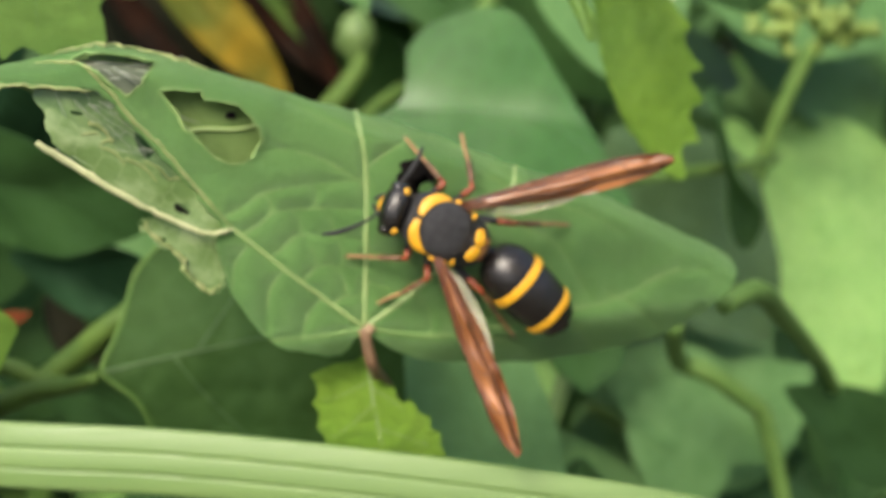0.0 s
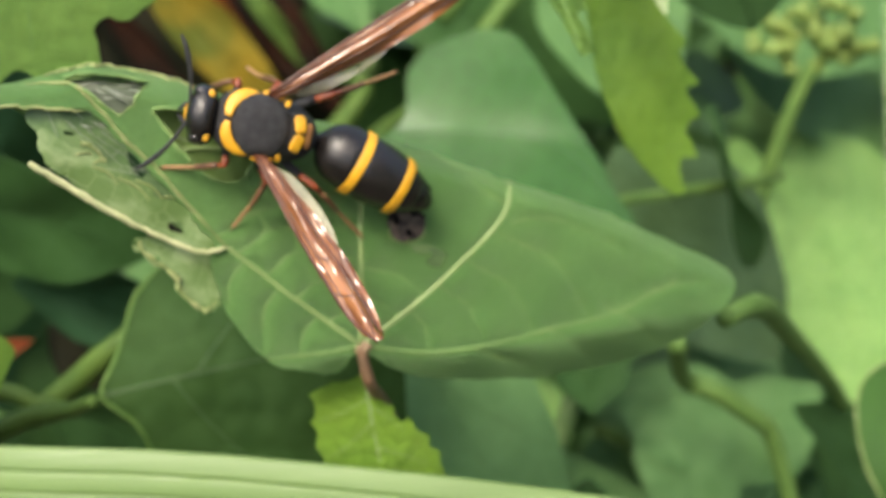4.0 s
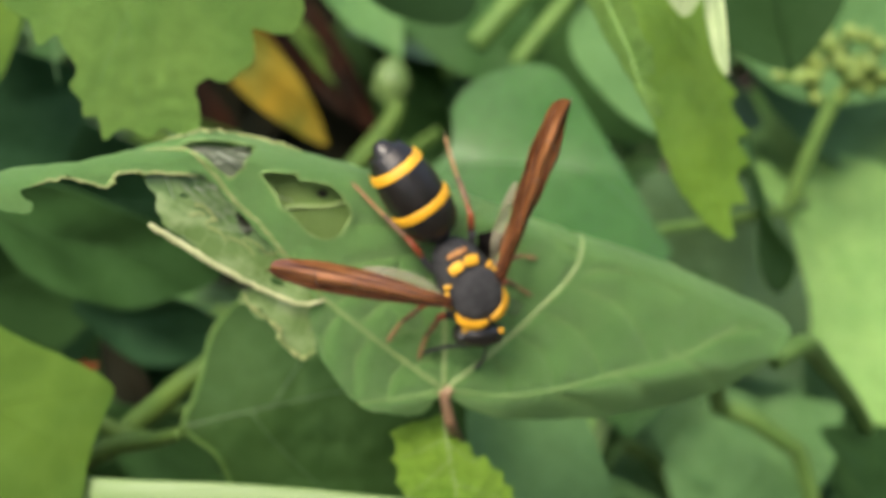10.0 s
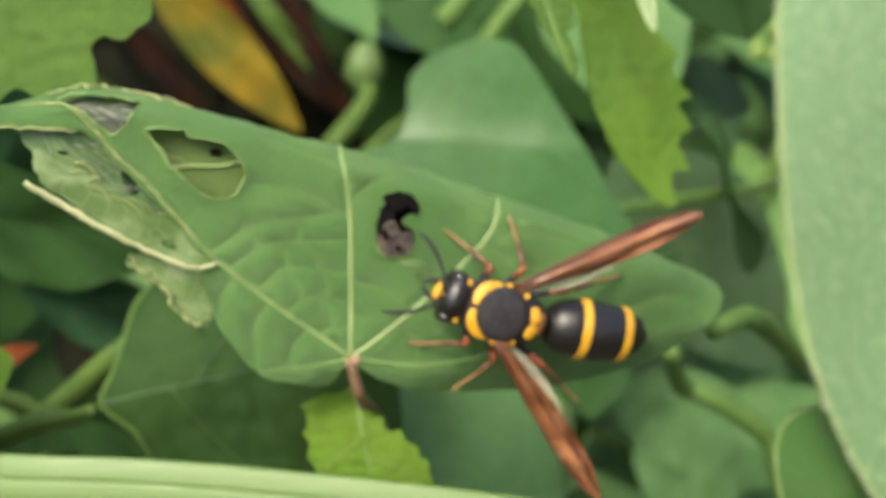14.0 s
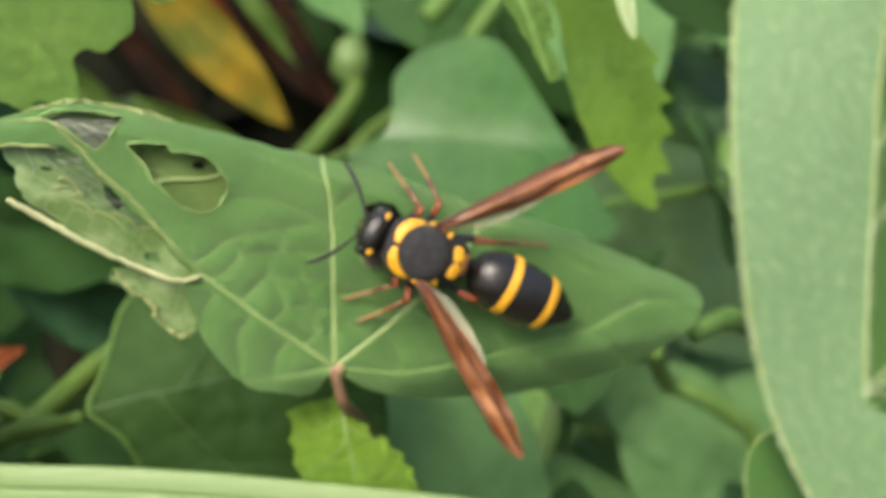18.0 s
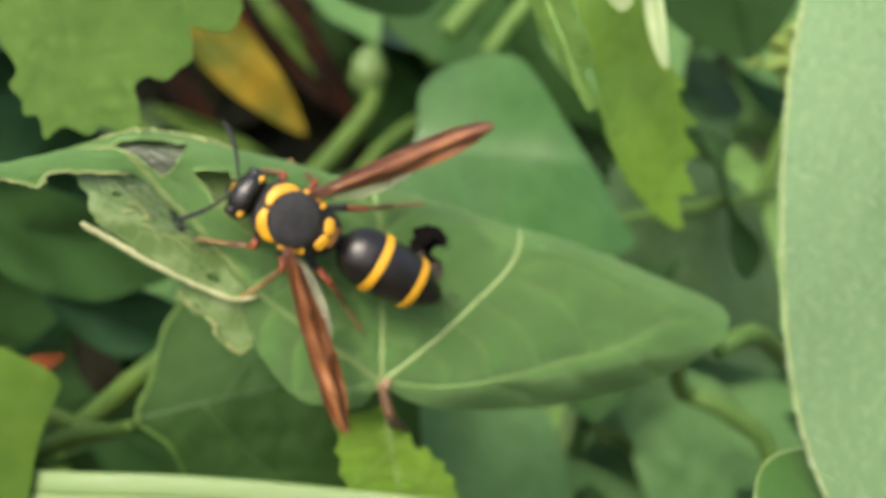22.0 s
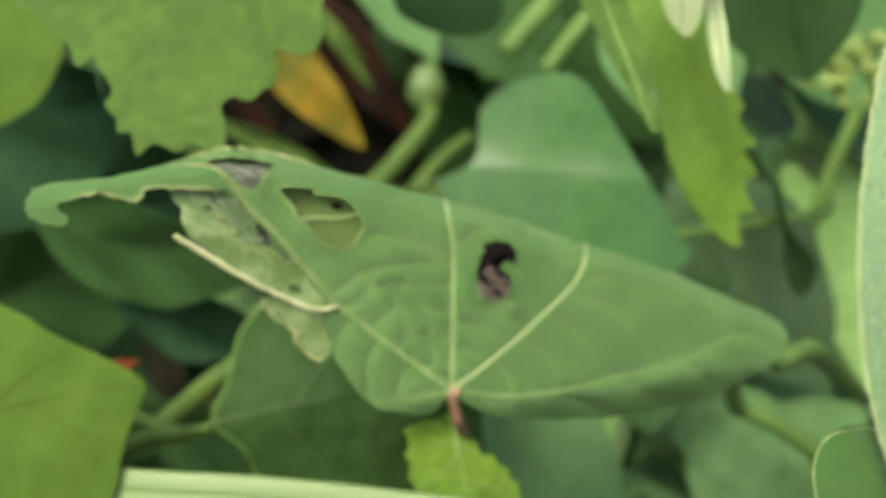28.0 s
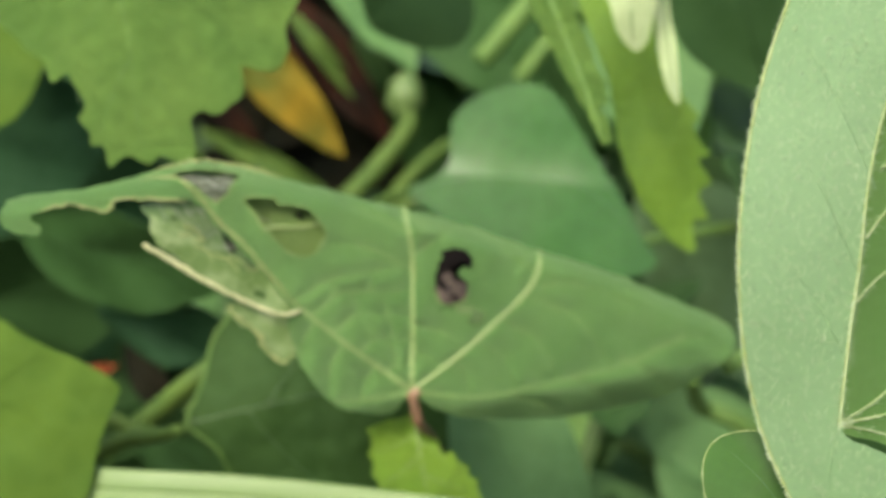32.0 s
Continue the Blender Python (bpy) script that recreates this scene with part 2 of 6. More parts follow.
# M_STALK made darker for stems in shade, by colour alone
M_SHADESTALK = plain_material("shaded green stalk", (0.075, 0.13, 0.026), (0.05, 0.098, 0.02), 0.6, 200.0, 0.2, 0.15)
M_YELLOW = plain_material("yellow dying leaf", (0.18, 0.12, 0.011), (0.065, 0.078, 0.012), 0.8, 70.0, 0.4, 0.1)
# dead leaves far darker than their own brown: shade is put into both colours
M_RED = plain_material("shade-dark red-brown leaf", (0.028, 0.011, 0.006), (0.010, 0.007, 0.005), 0.9, 80.0, 0.6, 0.06)
M_DEAD = plain_material("shade-dark dead leaf", (0.017, 0.016, 0.009), (0.008, 0.010, 0.006), 0.9, 60.0, 0.7, 0.05)
M_ORANGE = plain_material("orange-red dead leaf", (0.17, 0.04, 0.008), (0.07, 0.018, 0.006), 0.7, 80.0, 0.4, 0.15)
M_BUD = plain_material("pale bud", (0.10, 0.165, 0.045), (0.075, 0.135, 0.036), 0.55, 300.0, 0.3)
M_FLOWER = plain_material("yellow-green flower", (0.21, 0.29, 0.065), (0.14, 0.22, 0.045), 0.6, 300.0, 0.4)
M_HAIR = plain_material("leaf hair", (0.62, 0.74, 0.48), (0.48, 0.62, 0.36), 0.4, 3000.0, 0.0)
M_SOIL = plain_material("damp soil", (0.035, 0.026, 0.018), (0.06, 0.045, 0.03), 0.9, 30.0, 1.0)
M_BLACK = plain_material("matt black shell", (0.020, 0.020, 0.022), (0.036, 0.036, 0.038), 0.5, 1500.0, 1.0, 0.3)
M_GLOSSBLACK = plain_material("satin black shell", (0.007, 0.0065, 0.006), (0.014, 0.011, 0.010), 0.22, 1800.0, 0.25, 0.42, 0.2)
M_BANDS = plain_material("orange-yellow shell", (0.66, 0.345, 0.022), (0.56, 0.275, 0.018), 0.36, 1500.0, 0.3)
M_SHIN = plain_material("tan-brown shin", (0.17, 0.085, 0.038), (0.07, 0.035, 0.018), 0.45, 1200.0, 0.3)
M_RUST = plain_material("rust-orange shell", (0.36, 0.165, 0.035), (0.24, 0.10, 0.03), 0.5, 1500.0, 0.4)
M_LEG = plain_material("rust-red leg", (0.25, 0.055, 0.018), (0.13, 0.03, 0.013), 0.4, 1200.0, 0.3)
M_FOOT = plain_material("tan foot", (0.30, 0.17, 0.07), (0.22, 0.12, 0.05), 0.5, 1500.0, 0.4)
M_EYE = plain_material("dark eye", (0.012, 0.011, 0.010), (0.02, 0.018, 0.016), 0.2, 4000.0, 0.1, 0.6, 0.3)


def wing_material(name, base, second, clear, rough, tint):
    m, nt, bsdf, out = mat_base(name)
    co = nt.nodes.new("ShaderNodeTexCoord").outputs["Object"]
    mp = nt.nodes.new("ShaderNodeMapping")
    mp.inputs["Scale"].default_value = (0.14, 1.3, 1)
    nt.links.new(co, mp.inputs["Vector"])
    n1 = node(nt, "ShaderNodeTexNoise", Scale=900.0, Detail=3.0)
    nt.links.new(mp.outputs[0], n1.inputs["Vector"])
    nt.links.new(mix_rgb(nt, ramp(nt, n1.outputs["Fac"], 0.36, 0.72), second, base), bsdf.inputs["Base Color"])
    bsdf.inputs["Roughness"].default_value = rough
    bsdf.inputs["Specular IOR Level"].default_value = 0.45
    bsdf.inputs["Coat Weight"].default_value = 1.0
    bsdf.inputs["Coat Roughness"].default_value = 0.07
    bump = node(nt, "ShaderNodeBump", Strength=0.4, Distance=0.0005)
    nt.links.new(n1.outputs["Fac"], bump.inputs["Height"])
    nt.links.new(bump.outputs[0], bsdf.inputs["Normal"])
    tr = nt.nodes.new("ShaderNodeBsdfTransparent")
    tr.inputs["Color"].default_value = (*tint, 1)
    mx = nt.nodes.new("ShaderNodeMixShader")
    sep = nt.nodes.new("ShaderNodeSeparateXYZ")
    nt.links.new(co, sep.inputs[0])
    nt.links.new(ramp(nt, sep.outputs[0], 0.001, 0.010, min(0.95, clear * 2.2), clear), mx.inputs[0])
    nt.links.new(bsdf.outputs[0], mx.inputs[1])
    nt.links.new(tr.outputs[0], mx.inputs[2])
    nt.links.new(mx.outputs[0], out.inputs["Surface"])
    return m


M_WING = wing_material("amber wing skin", (0.40, 0.17, 0.066), (0.11, 0.033, 0.013), 0.18, 0.22, (0.72, 0.42, 0.22))
M_HINDWING = wing_material("clear wing skin", (0.62, 0.60, 0.46), (0.42, 0.40, 0.28), 0.36, 0.15, (0.97, 0.95, 0.9))
M_WINGVEIN = plain_material("dark wing vein", (0.10, 0.03, 0.012), (0.06, 0.02, 0.01), 0.35, 1500.0, 0.2)


# ---- mesh helpers ----
def mesh_from(name, verts, faces, material, smooth=True):
    """A mesh from vertices in millimetres."""
    me = bpy.data.meshes.new(name)
    me.from_pydata((np.asarray(verts, float) * MM).tolist(), [], [list(map(int, f)) for f in faces])
    me.materials.append(material)
    if smooth:
        me.polygons.foreach_set("use_smooth", [True] * len(me.polygons))
    me.update()
    return me


def part(name, me, parent, label=""):
    ob = new(name, me)
    ob.parent = parent
    return tagged(ob, label)


def thing(name, m, label, category, group="", kind=""):
    ob = new(name)
    ob.empty_display_size = 0.002
    ob.matrix_world = m
    return tagged(ob, label, category, group, kind)


def at(x, y, z):
    """A place of the plan, in millimetres."""
    return PLAN @ pose(x * MM, y * MM, z * MM)


def spline(points, per=6, closed=False):
    """A smooth line through points."""
    p = np.asarray(points, float)
    n = len(p)
    out = []
    for i in range(n if closed else n - 1):
        if closed:
            a, b, c, d = p[(i - 1) % n], p[i], p[(i + 1) % n], p[(i + 2) % n]
        else:
            a, b, c, d = p[max(i - 1, 0)], p[i], p[i + 1], p[min(i + 2, n - 1)]
        for k in range(per):
            s = k / per
            out.append(0.5 * (2 * b + (c - a) * s + (2 * a - 5 * b + 4 * c - d) * s * s + (3 * b - a - 3 * c + d) * s ** 3))
    if not closed:
        out.append(p[-1])
    return np.array(out)


def inside(px, py, poly):
    hit = np.zeros(px.shape, bool)
    q = np.roll(poly, -1, 0)
    for (x0, y0), (x1, y1) in zip(poly, q):
        if y0 == y1:
            continue
        cross = ((y0 > py) != (y1 > py)) & (px < (x1 - x0) * (py - y0) / (y1 - y0) + x0)
        hit ^= cross
    return hit


def snap(pts, poly):
    best, res = np.full(len(pts), 1e9), pts.copy()
    q = np.roll(poly, -1, 0)
    for a, b in zip(poly, q):
        d = b - a
        s = np.clip(((pts - a) @ d) / max(d @ d, 1e-9), 0, 1)
        c = a + s[:, None] * d
        e = ((pts - c) ** 2).sum(1)
        m = e < best
        best[m], res[m] = e[m], c[m]
    return res, np.sqrt(best)


def sheet(name, outline, form, material, step=0.4, thick=0.22, holes=()):
    """A thin curved sheet with real thickness: outline and holes lie in a flat (u, v), form bends it into space."""
    outline = np.asarray(outline, float)
    lo, hi = outline.min(0) - step, outline.max(0) + step
    us, vs = np.arange(lo[0], hi[0] + step, step), np.arange(lo[1], hi[1] + step, step)
    cu, cv = np.meshgrid(us[:-1] + step / 2, vs[:-1] + step / 2, indexing="ij")
    keep = inside(cu, cv, outline)
    for h in holes:
        keep &= ~inside(cu, cv, np.asarray(h, float))
    ii, jj = np.nonzero(keep)
    nv = len(vs)
    quads = np.stack([ii * nv + jj, (ii + 1) * nv + jj, (ii + 1) * nv + jj + 1, ii * nv + jj + 1], 1)
    used, flat = np.unique(quads, return_inverse=True)
    quads = flat.reshape(quads.shape)
    pts = np.stack([us[used // nv], vs[used % nv]], 1)
    edges = {}
    for f in quads:
        for a, b in zip(f, np.roll(f, -1)):
            key = (min(a, b), max(a, b))
            edges[key] = None if key in edges else (a, b)
    border = [e for e in edges.values() if e]
    rim = np.unique(np.array(border).ravel())
    best, dist = snap(pts[rim], outline)
    for h in holes:
        other, d2 = snap(pts[rim], np.asarray(h, float))
        m = d2 < dist
        best[m], dist[m] = other[m], d2[m]
    pts[rim] = np.where((dist < 1.3 * step)[:, None], best, pts[rim])
    top = np.stack(form(pts[:, 0], pts[:, 1]), 1)
    e = 0.05
    du = np.stack(form(pts[:, 0] + e, pts[:, 1]), 1) - top
    dv = np.stack(form(pts[:, 0], pts[:, 1] + e), 1) - top
    nrm = np.cross(du, dv)
    nrm /= np.maximum(np.linalg.norm(nrm, axis=1), 1e-9)[:, None]
    low = top - nrm * thick
    n = len(pts)
    faces = [tuple(f) for f in quads] + [tuple(f[::-1] + n) for f in quads]
    # the cut edge has its own vertices, so that the faces keep their shading
    own = {int(v): 2 * n + k for k, v in enumerate(rim)}
    m = len(rim)
    faces += [(own[int(b)], own[int(a)], own[int(a)] + m, own[int(b)] + m) for a, b in border]
    return mesh_from(name, np.concatenate([top, low, top[rim], low[rim]]), faces, material)


def tube(name, points, radii, material, sides=6, caps=True, flat=1.0):
    """A tapered round bar along a line of points, in millimetres."""
    p = np.asarray(points, float)
    r = np.interp(np.linspace(0, 1, len(p)), np.linspace(0, 1, len(radii)), radii)
    verts, faces = [], []
    side = None
    for i in range(len(p)):
        d = p[min(i + 1, len(p) - 1)] - p[max(i - 1, 0)]
        d /= max(np.linalg.norm(d), 1e-9)
        if side is None:
            side = np.cross(d, (0, 0, 1) if abs(d[2]) < 0.9 else (0, 1, 0))
        side = side - d * (side @ d)
        side /= max(np.linalg.norm(side), 1e-9)
        up = np.cross(side, d)
        for k in range(sides):
            a = 2 * math.pi * k / sides
            verts.append(p[i] + r[i] * (math.cos(a) * side + flat * math.sin(a) * up))
    for i in range(len(p) - 1):
        for k in range(sides):
            a, b = i * sides + k, i * sides + (k + 1) % sides
            faces.append((a, b, b + sides, a + sides))
    if caps:
        faces.append(tuple(range(sides))[::-1])
        faces.append(tuple((len(p) - 1) * sides + k for k in range(sides)))
    return mesh_from(name, verts, faces, material)


def rounded(name, stations, material, around=24, bump=0.0):
    """A closed body of ellipses along x: (x, half width, half height, z of its middle)."""
    s = spline(stations, 5)
    verts, faces = [], []
    for i, (x, w, h, z) in enumerate(s):
        for k in range(around):
            a = 2 * math.pi * k / around
            q = 1 + bump * noise.noise((x * 2, math.cos(a) * 2, math.sin(a) * 2))
            verts.append((x, max(w, 0.01) * math.cos(a) * q, z + max(h, 0.01) * math.sin(a) * q))
    n = len(s)
    for i in range(n - 1):
        for k in range(around):
            a, b = i * around + k, i * around + (k + 1) % around
            faces.append((a, b, b + around, a + around))
    faces.append(tuple(range(around))[::-1])
    faces.append(tuple((n - 1) * around + k for k in range(around)))
    if s[0][0] > s[-1][0]:
        faces = [f[::-1] for f in faces]
    return mesh_from(name, verts, faces, material)


def blob(name, size, material, rough=0.0, seed=0, rings=10, around=14):
    """A lumpy ball of the given half sizes."""
    verts, faces = [], []
    for i in range(rings + 1):
        t = math.pi * i / rings
        for k in range(around):
            a = 2 * math.pi * k / around
            v = Vector((math.sin(t) * math.cos(a), math.sin(t) * math.sin(a), math.cos(t)))
            q = 1 + rough * noise.noise(v * 1.7 + Vector((seed * 3.1, seed, 0)))
            verts.append((v.x * size[0] * q, v.y * size[1] * q, v.z * size[2] * q))
    for i in range(rings):
        for k in range(around):
            a, b = i * around + k, i * around + (k + 1) % around
            faces.append((a, a + around, b + around, b))
    return mesh_from(name, verts, faces, material)


def pad(name, size, material, power=0.6, rings=10, around=20):
    """A low rounded plate with squarish outline."""
    def soft(c):
        return math.copysign(abs(c) ** power, c)
    verts, faces = [], []
    for i in range(rings + 1):
        t = math.pi * i / rings
        for k in range(around):
            a = 2 * math.pi * k / around
            verts.append((soft(math.sin(t)) * soft(math.cos(a)) * size[0], soft(math.sin(t)) * soft(math.sin(a)) * size[1], soft(math.cos(t)) * size[2]))
    for i in range(rings):
        for k in range(around):
            a, b = i * around + k, i * around + (k + 1) % around
            faces.append((a, a + around, b + around, b))
    return mesh_from(name, verts, faces, material)


# ---- ground ----
def ground():
    n, verts, faces = 60, [], []
    ring = np.concatenate([np.linspace(-1.5, 1.5, n)])
    xs = np.concatenate([[-400, -20, -4], ring, [4, 20, 400]]) * 1000
    for i, x in enumerate(xs):
        for j, y in enumerate(xs):
            near = 1.0 if abs(x) < 1600 and abs(y) < 1600 else 0.0
            verts.append((x, y, near * 25 * noise.noise((x * 0.006, y * 0.006, 0))))
    k = len(xs)
    for i in range(k - 1):
        for j in range(k - 1):
            faces.append((i * k + j, (i + 1) * k + j, (i + 1) * k + j + 1, i * k + j + 1))
    ob = new("ground", mesh_from("ground", verts, faces, M_SOIL))
    tagged(ob, "dark damp soil under the shrubs", "ground", kind="structure")


ground()


# ---- the rolled leaf on which the wasp hunts ----
def leaf_plane(x, z):
    return 89.0 + 0.3376 * x - 0.1594 * z - 0.00305 * x * x


VEINS = [[(-28.4, 12.9), (-25.6, 13.0), (-24.3, 12.0), (-22.0, 9.0), (-20.4, 7.4), (-18.7, 5.1), (-15.8, 1.5), (-11.1, -2.5), (-6.3, -6.3)], [(-6.9, 11.0), (-6.1, 6.9), (-6.1, 0.4), (-6.3, -6.3)],
         [(6.0, 6.9), (5.3, 3.9), (1.9, 0.3), (-2.2, -3.3), (-6.3, -6.3)], [(20.4, -1.5), (14.9, -4.2), (9.5, -5.4), (4.1, -6.6), (-1.2, -7.1), (-6.3, -6.3)],
         [(-13.4, -7.1), (-10.2, -6.9), (-8.3, -6.7), (-6.3, -6.3)]]


def along(line, f):
    """The point at a share f of a vein's length, counted from the joint of the veins."""
    p = spline(line[::-1], 6)
    d = np.concatenate([[0], np.cumsum(np.hypot(*np.diff(p, axis=0).T))])
    return np.array([np.interp(f * d[-1], d, p[:, 0]), np.interp(f * d[-1], d, p[:, 1])])


def rung(a, fa, b, fb, kink, split=0.32):
    """A side vein that bridges two main veins like the rung of a ladder, with a bend away from the joint."""
    p, q = along(VEINS[a], fa), along(VEINS[b], fb)
    m = p + (q - p) * split
    d = q - p
    off = np.array((-d[1], d[0])) / np.linalg.norm(d)
    off = off * kink * (1 if off @ (m - np.array((-6.3, -6.3))) > 0 else -1)
    return [tuple(v) for v in (p, (p + m) / 2 + 0.45 * off, m + off, m + (q - m) * 0.5 + 0.62 * off, q)]


def link(one, two, f, g):
    """A fine vein from one side vein to the next."""
    a, b = along(one, f), along(two, g)
    return [tuple(a), tuple((a + b) / 2 + np.array((0.25, 0.1))), tuple(b)]


SIDE_VEINS = [rung(0, fa, 1, fb, k) for fa, fb, k in ((0.10, 0.14, 0.4), (0.2, 0.27, 0.9), (0.295, 0.40, 1.3), (0.38, 0.54, 1.3), (0.44, 0.68, 1.0))]
LINKS = [link(SIDE_VEINS[k], SIDE_VEINS[k + 1], f, g) for k, f, g in ((0, 0.5, 0.45), (1, 0.35, 0.3), (1, 0.68, 0.62), (2, 0.3, 0.34), (2, 0.62, 0.56), (3, 0.4, 0.36), (3, 0.72, 0.7))]
SIDE_VEINS += [rung(1, fa, 2, fb, k, 0.5) for fa, fb, k in ((0.22, 0.2, 0.3), (0.36, 0.34, 0.6), (0.92, 0.94, 1.1))]
SIDE_VEINS += [rung(2, fa, 3, fb, k, 0.45) for fa, fb, k in ((0.26, 0.2, 0.5), (0.42, 0.36, 0.9), (0.58, 0.52, 1.2), (0.76, 0.7, 1.6))]
# forks towards the edges, and the fine net of the left lobe
SIDE_VEINS += [[(6.0, 3.4), (8.6, 3.8), (12.0, 2.9), (15.4, 1.3)], [(3.5, -7.2), (5.6, -8.0), (7.5, -8.8)], [(14.0, -3.7), (16.8, -5.1), (19.1, -7.2)], [(9.0, -5.4), (11.6, -7.0), (13.4, -8.8)], [(17.2, -2.8), (19.8, -2.0), (22.6, -1.6)],
               [(-6.1, 8.6), (-9.0, 9.9), (-11.8, 11.2)], [(-6.1, 5.0), (-9.6, 7.0), (-12.9, 7.6)], [(-6.6, 10.2), (-5.2, 9.9), (-3.6, 9.6)], [(-6.1, 6.2), (-4.4, 7.6), (-2.2, 8.8)], [(5.7, 5.0), (3.6, 6.0), (2.4, 7.4)],
               [(-9.4, -3.8), (-10.6, -5.2), (-10.9, -6.9)], [(-12.2, -1.6), (-13.4, -3.4), (-13.6, -6.4)], [(-14.6, 0.5), (-15.8, -1.2), (-15.9, -3.0)]] + LINKS


def from_veins(u, v):
    """How far points of the leaf lie from the nearest vein."""
    best = np.full(np.shape(u), 9.0)
    for weight, lines in ((1.0, VEINS), (1.0, SIDE_VEINS)):
        for line in lines:
            p = spline(line, 3)
            for a, b in zip(p[:-1], p[1:]):
                d = b - a
                s = np.clip(((u - a[0]) * d[0] + (v - a[1]) * d[1]) / (d @ d), 0, 1)
                best = np.minimum(best, np.hypot(u - a[0] - s * d[0], v - a[1] - s * d[1]))
    return best


def cells(u, v):
    """Small cushions between the finest veins: 0 along their net, 1 on top."""
    u, v = np.asarray(u, float), np.asarray(v, float)
    near = np.full((2,) + u.shape, 99.0)
    rng = np.random.default_rng(17)
    jit = rng.uniform(-0.42, 0.42, (64, 32, 2))
    gi, gj = np.floor(u / 1.7).astype(int), np.floor(v / 1.3).astype(int)
    for di in (-1, 0, 1):
        for dj in (-1, 0, 1):
            i, j = gi + di, gj + dj
            s = jit[i % 64, j % 32]
            d = np.hypot(u - (i + 0.5 + s[..., 0]) * 1.7, v - (j + 0.5 + s[..., 1]) * 1.3)
            near[1] = np.minimum(near[1], np.maximum(near[0], d))
            near[0] = np.minimum(near[0], d)
    return np.clip((near[1] - near[0]) / 0.55, 0, 1) ** 0.7


def rolled(off=0.0):
    """The face of the rolled leaf: a gentle dish that turns away along its upper fold and under its lower lobes."""
    top = np.array([(-40, 10.5), (-34, 12.0), (-24.2, 14.6), (-17.3, 13.4), (-6.9, 10.9), (1.4, 8.5), (14.7, 4.2), (25.8, -0.8), (30, -2)], float)
    low = np.array([(-40, -9), (-13.4, -7.0), (-6.3, -6.4), (-1.2, -7.0), (9.5, -6.2), (20.6, -4.5), (30, -3)], float)

    def form(u, v):
        t = np.interp(u, top[:, 0], top[:, 1])
        b = np.interp(u, low[:, 0], low[:, 1])
        y = leaf_plane(u, v)
        edge = np.maximum(0, 1 - (t - v) / 2.2)
        under = np.maximum(0, b - v)
        y = y + 1.9 * edge ** 2 + 1.2 * under ** 2 / (under + 1.6)
        gain = np.interp(u, (-20, -8, -4, 4, 25), (1.0, 1.0, 0.9, 0.75, 0.65))
        wave = 0.07 * np.sin(u * 1.15 + v * 0.55) * np.sin(v * 1.3 - u * 0.35 + 0.6) + 0.14 * np.sin(u * 0.6 + 2) * np.sin(v * 0.9)
        quilt = gain * (0.40 * (1 - np.exp(-(from_veins(u, v) / 0.5) ** 1.15)) + 0.042 * cells(u, v)) if off <= 0 else 0
        return u, y + wave + off - quilt, v
    return form


def grow(poly, amount, seed, per=5):
    """A smoothed outline with small uneven bites."""
    p = spline(poly, per, True)
    for i in range(len(p)):
        k = noise.noise((p[i][0] * 0.9, p[i][1] * 0.9, seed))
        p[i] += amount * k * np.array([math.cos(i * 1.7), math.sin(i * 1.7)])
    return p


def lift(form, line, up):
    """Points of a line on a curved leaf, raised off its face."""
    p = spline(line, 6)
    x, y, z = form(p[:, 0], p[:, 1])
    return np.stack([x, y - up, z], 1)


def ragged(base, seed, n=48, amp=0.8, taper=0.25):
    """Uneven radii along a torn or dried edge, thin at its ends."""
    return [base * (1 + amp * noise.noise((k * 0.45, seed, 0.3))) * min(1.0, taper + 5 * k / n, taper + 5 * (n - 1 - k) / n) for k in range(n)]


def frayed(line, amount, seed, per=9):
    """A torn line: a smooth one with small sideways jumps."""
    p = spline(line, per)
    return [(a + amount * noise.noise((k * 0.7, seed, 1.0)), b + amount * noise.noise((k * 0.7, seed, 7.0))) for k, (a, b) in enumerate(p)]


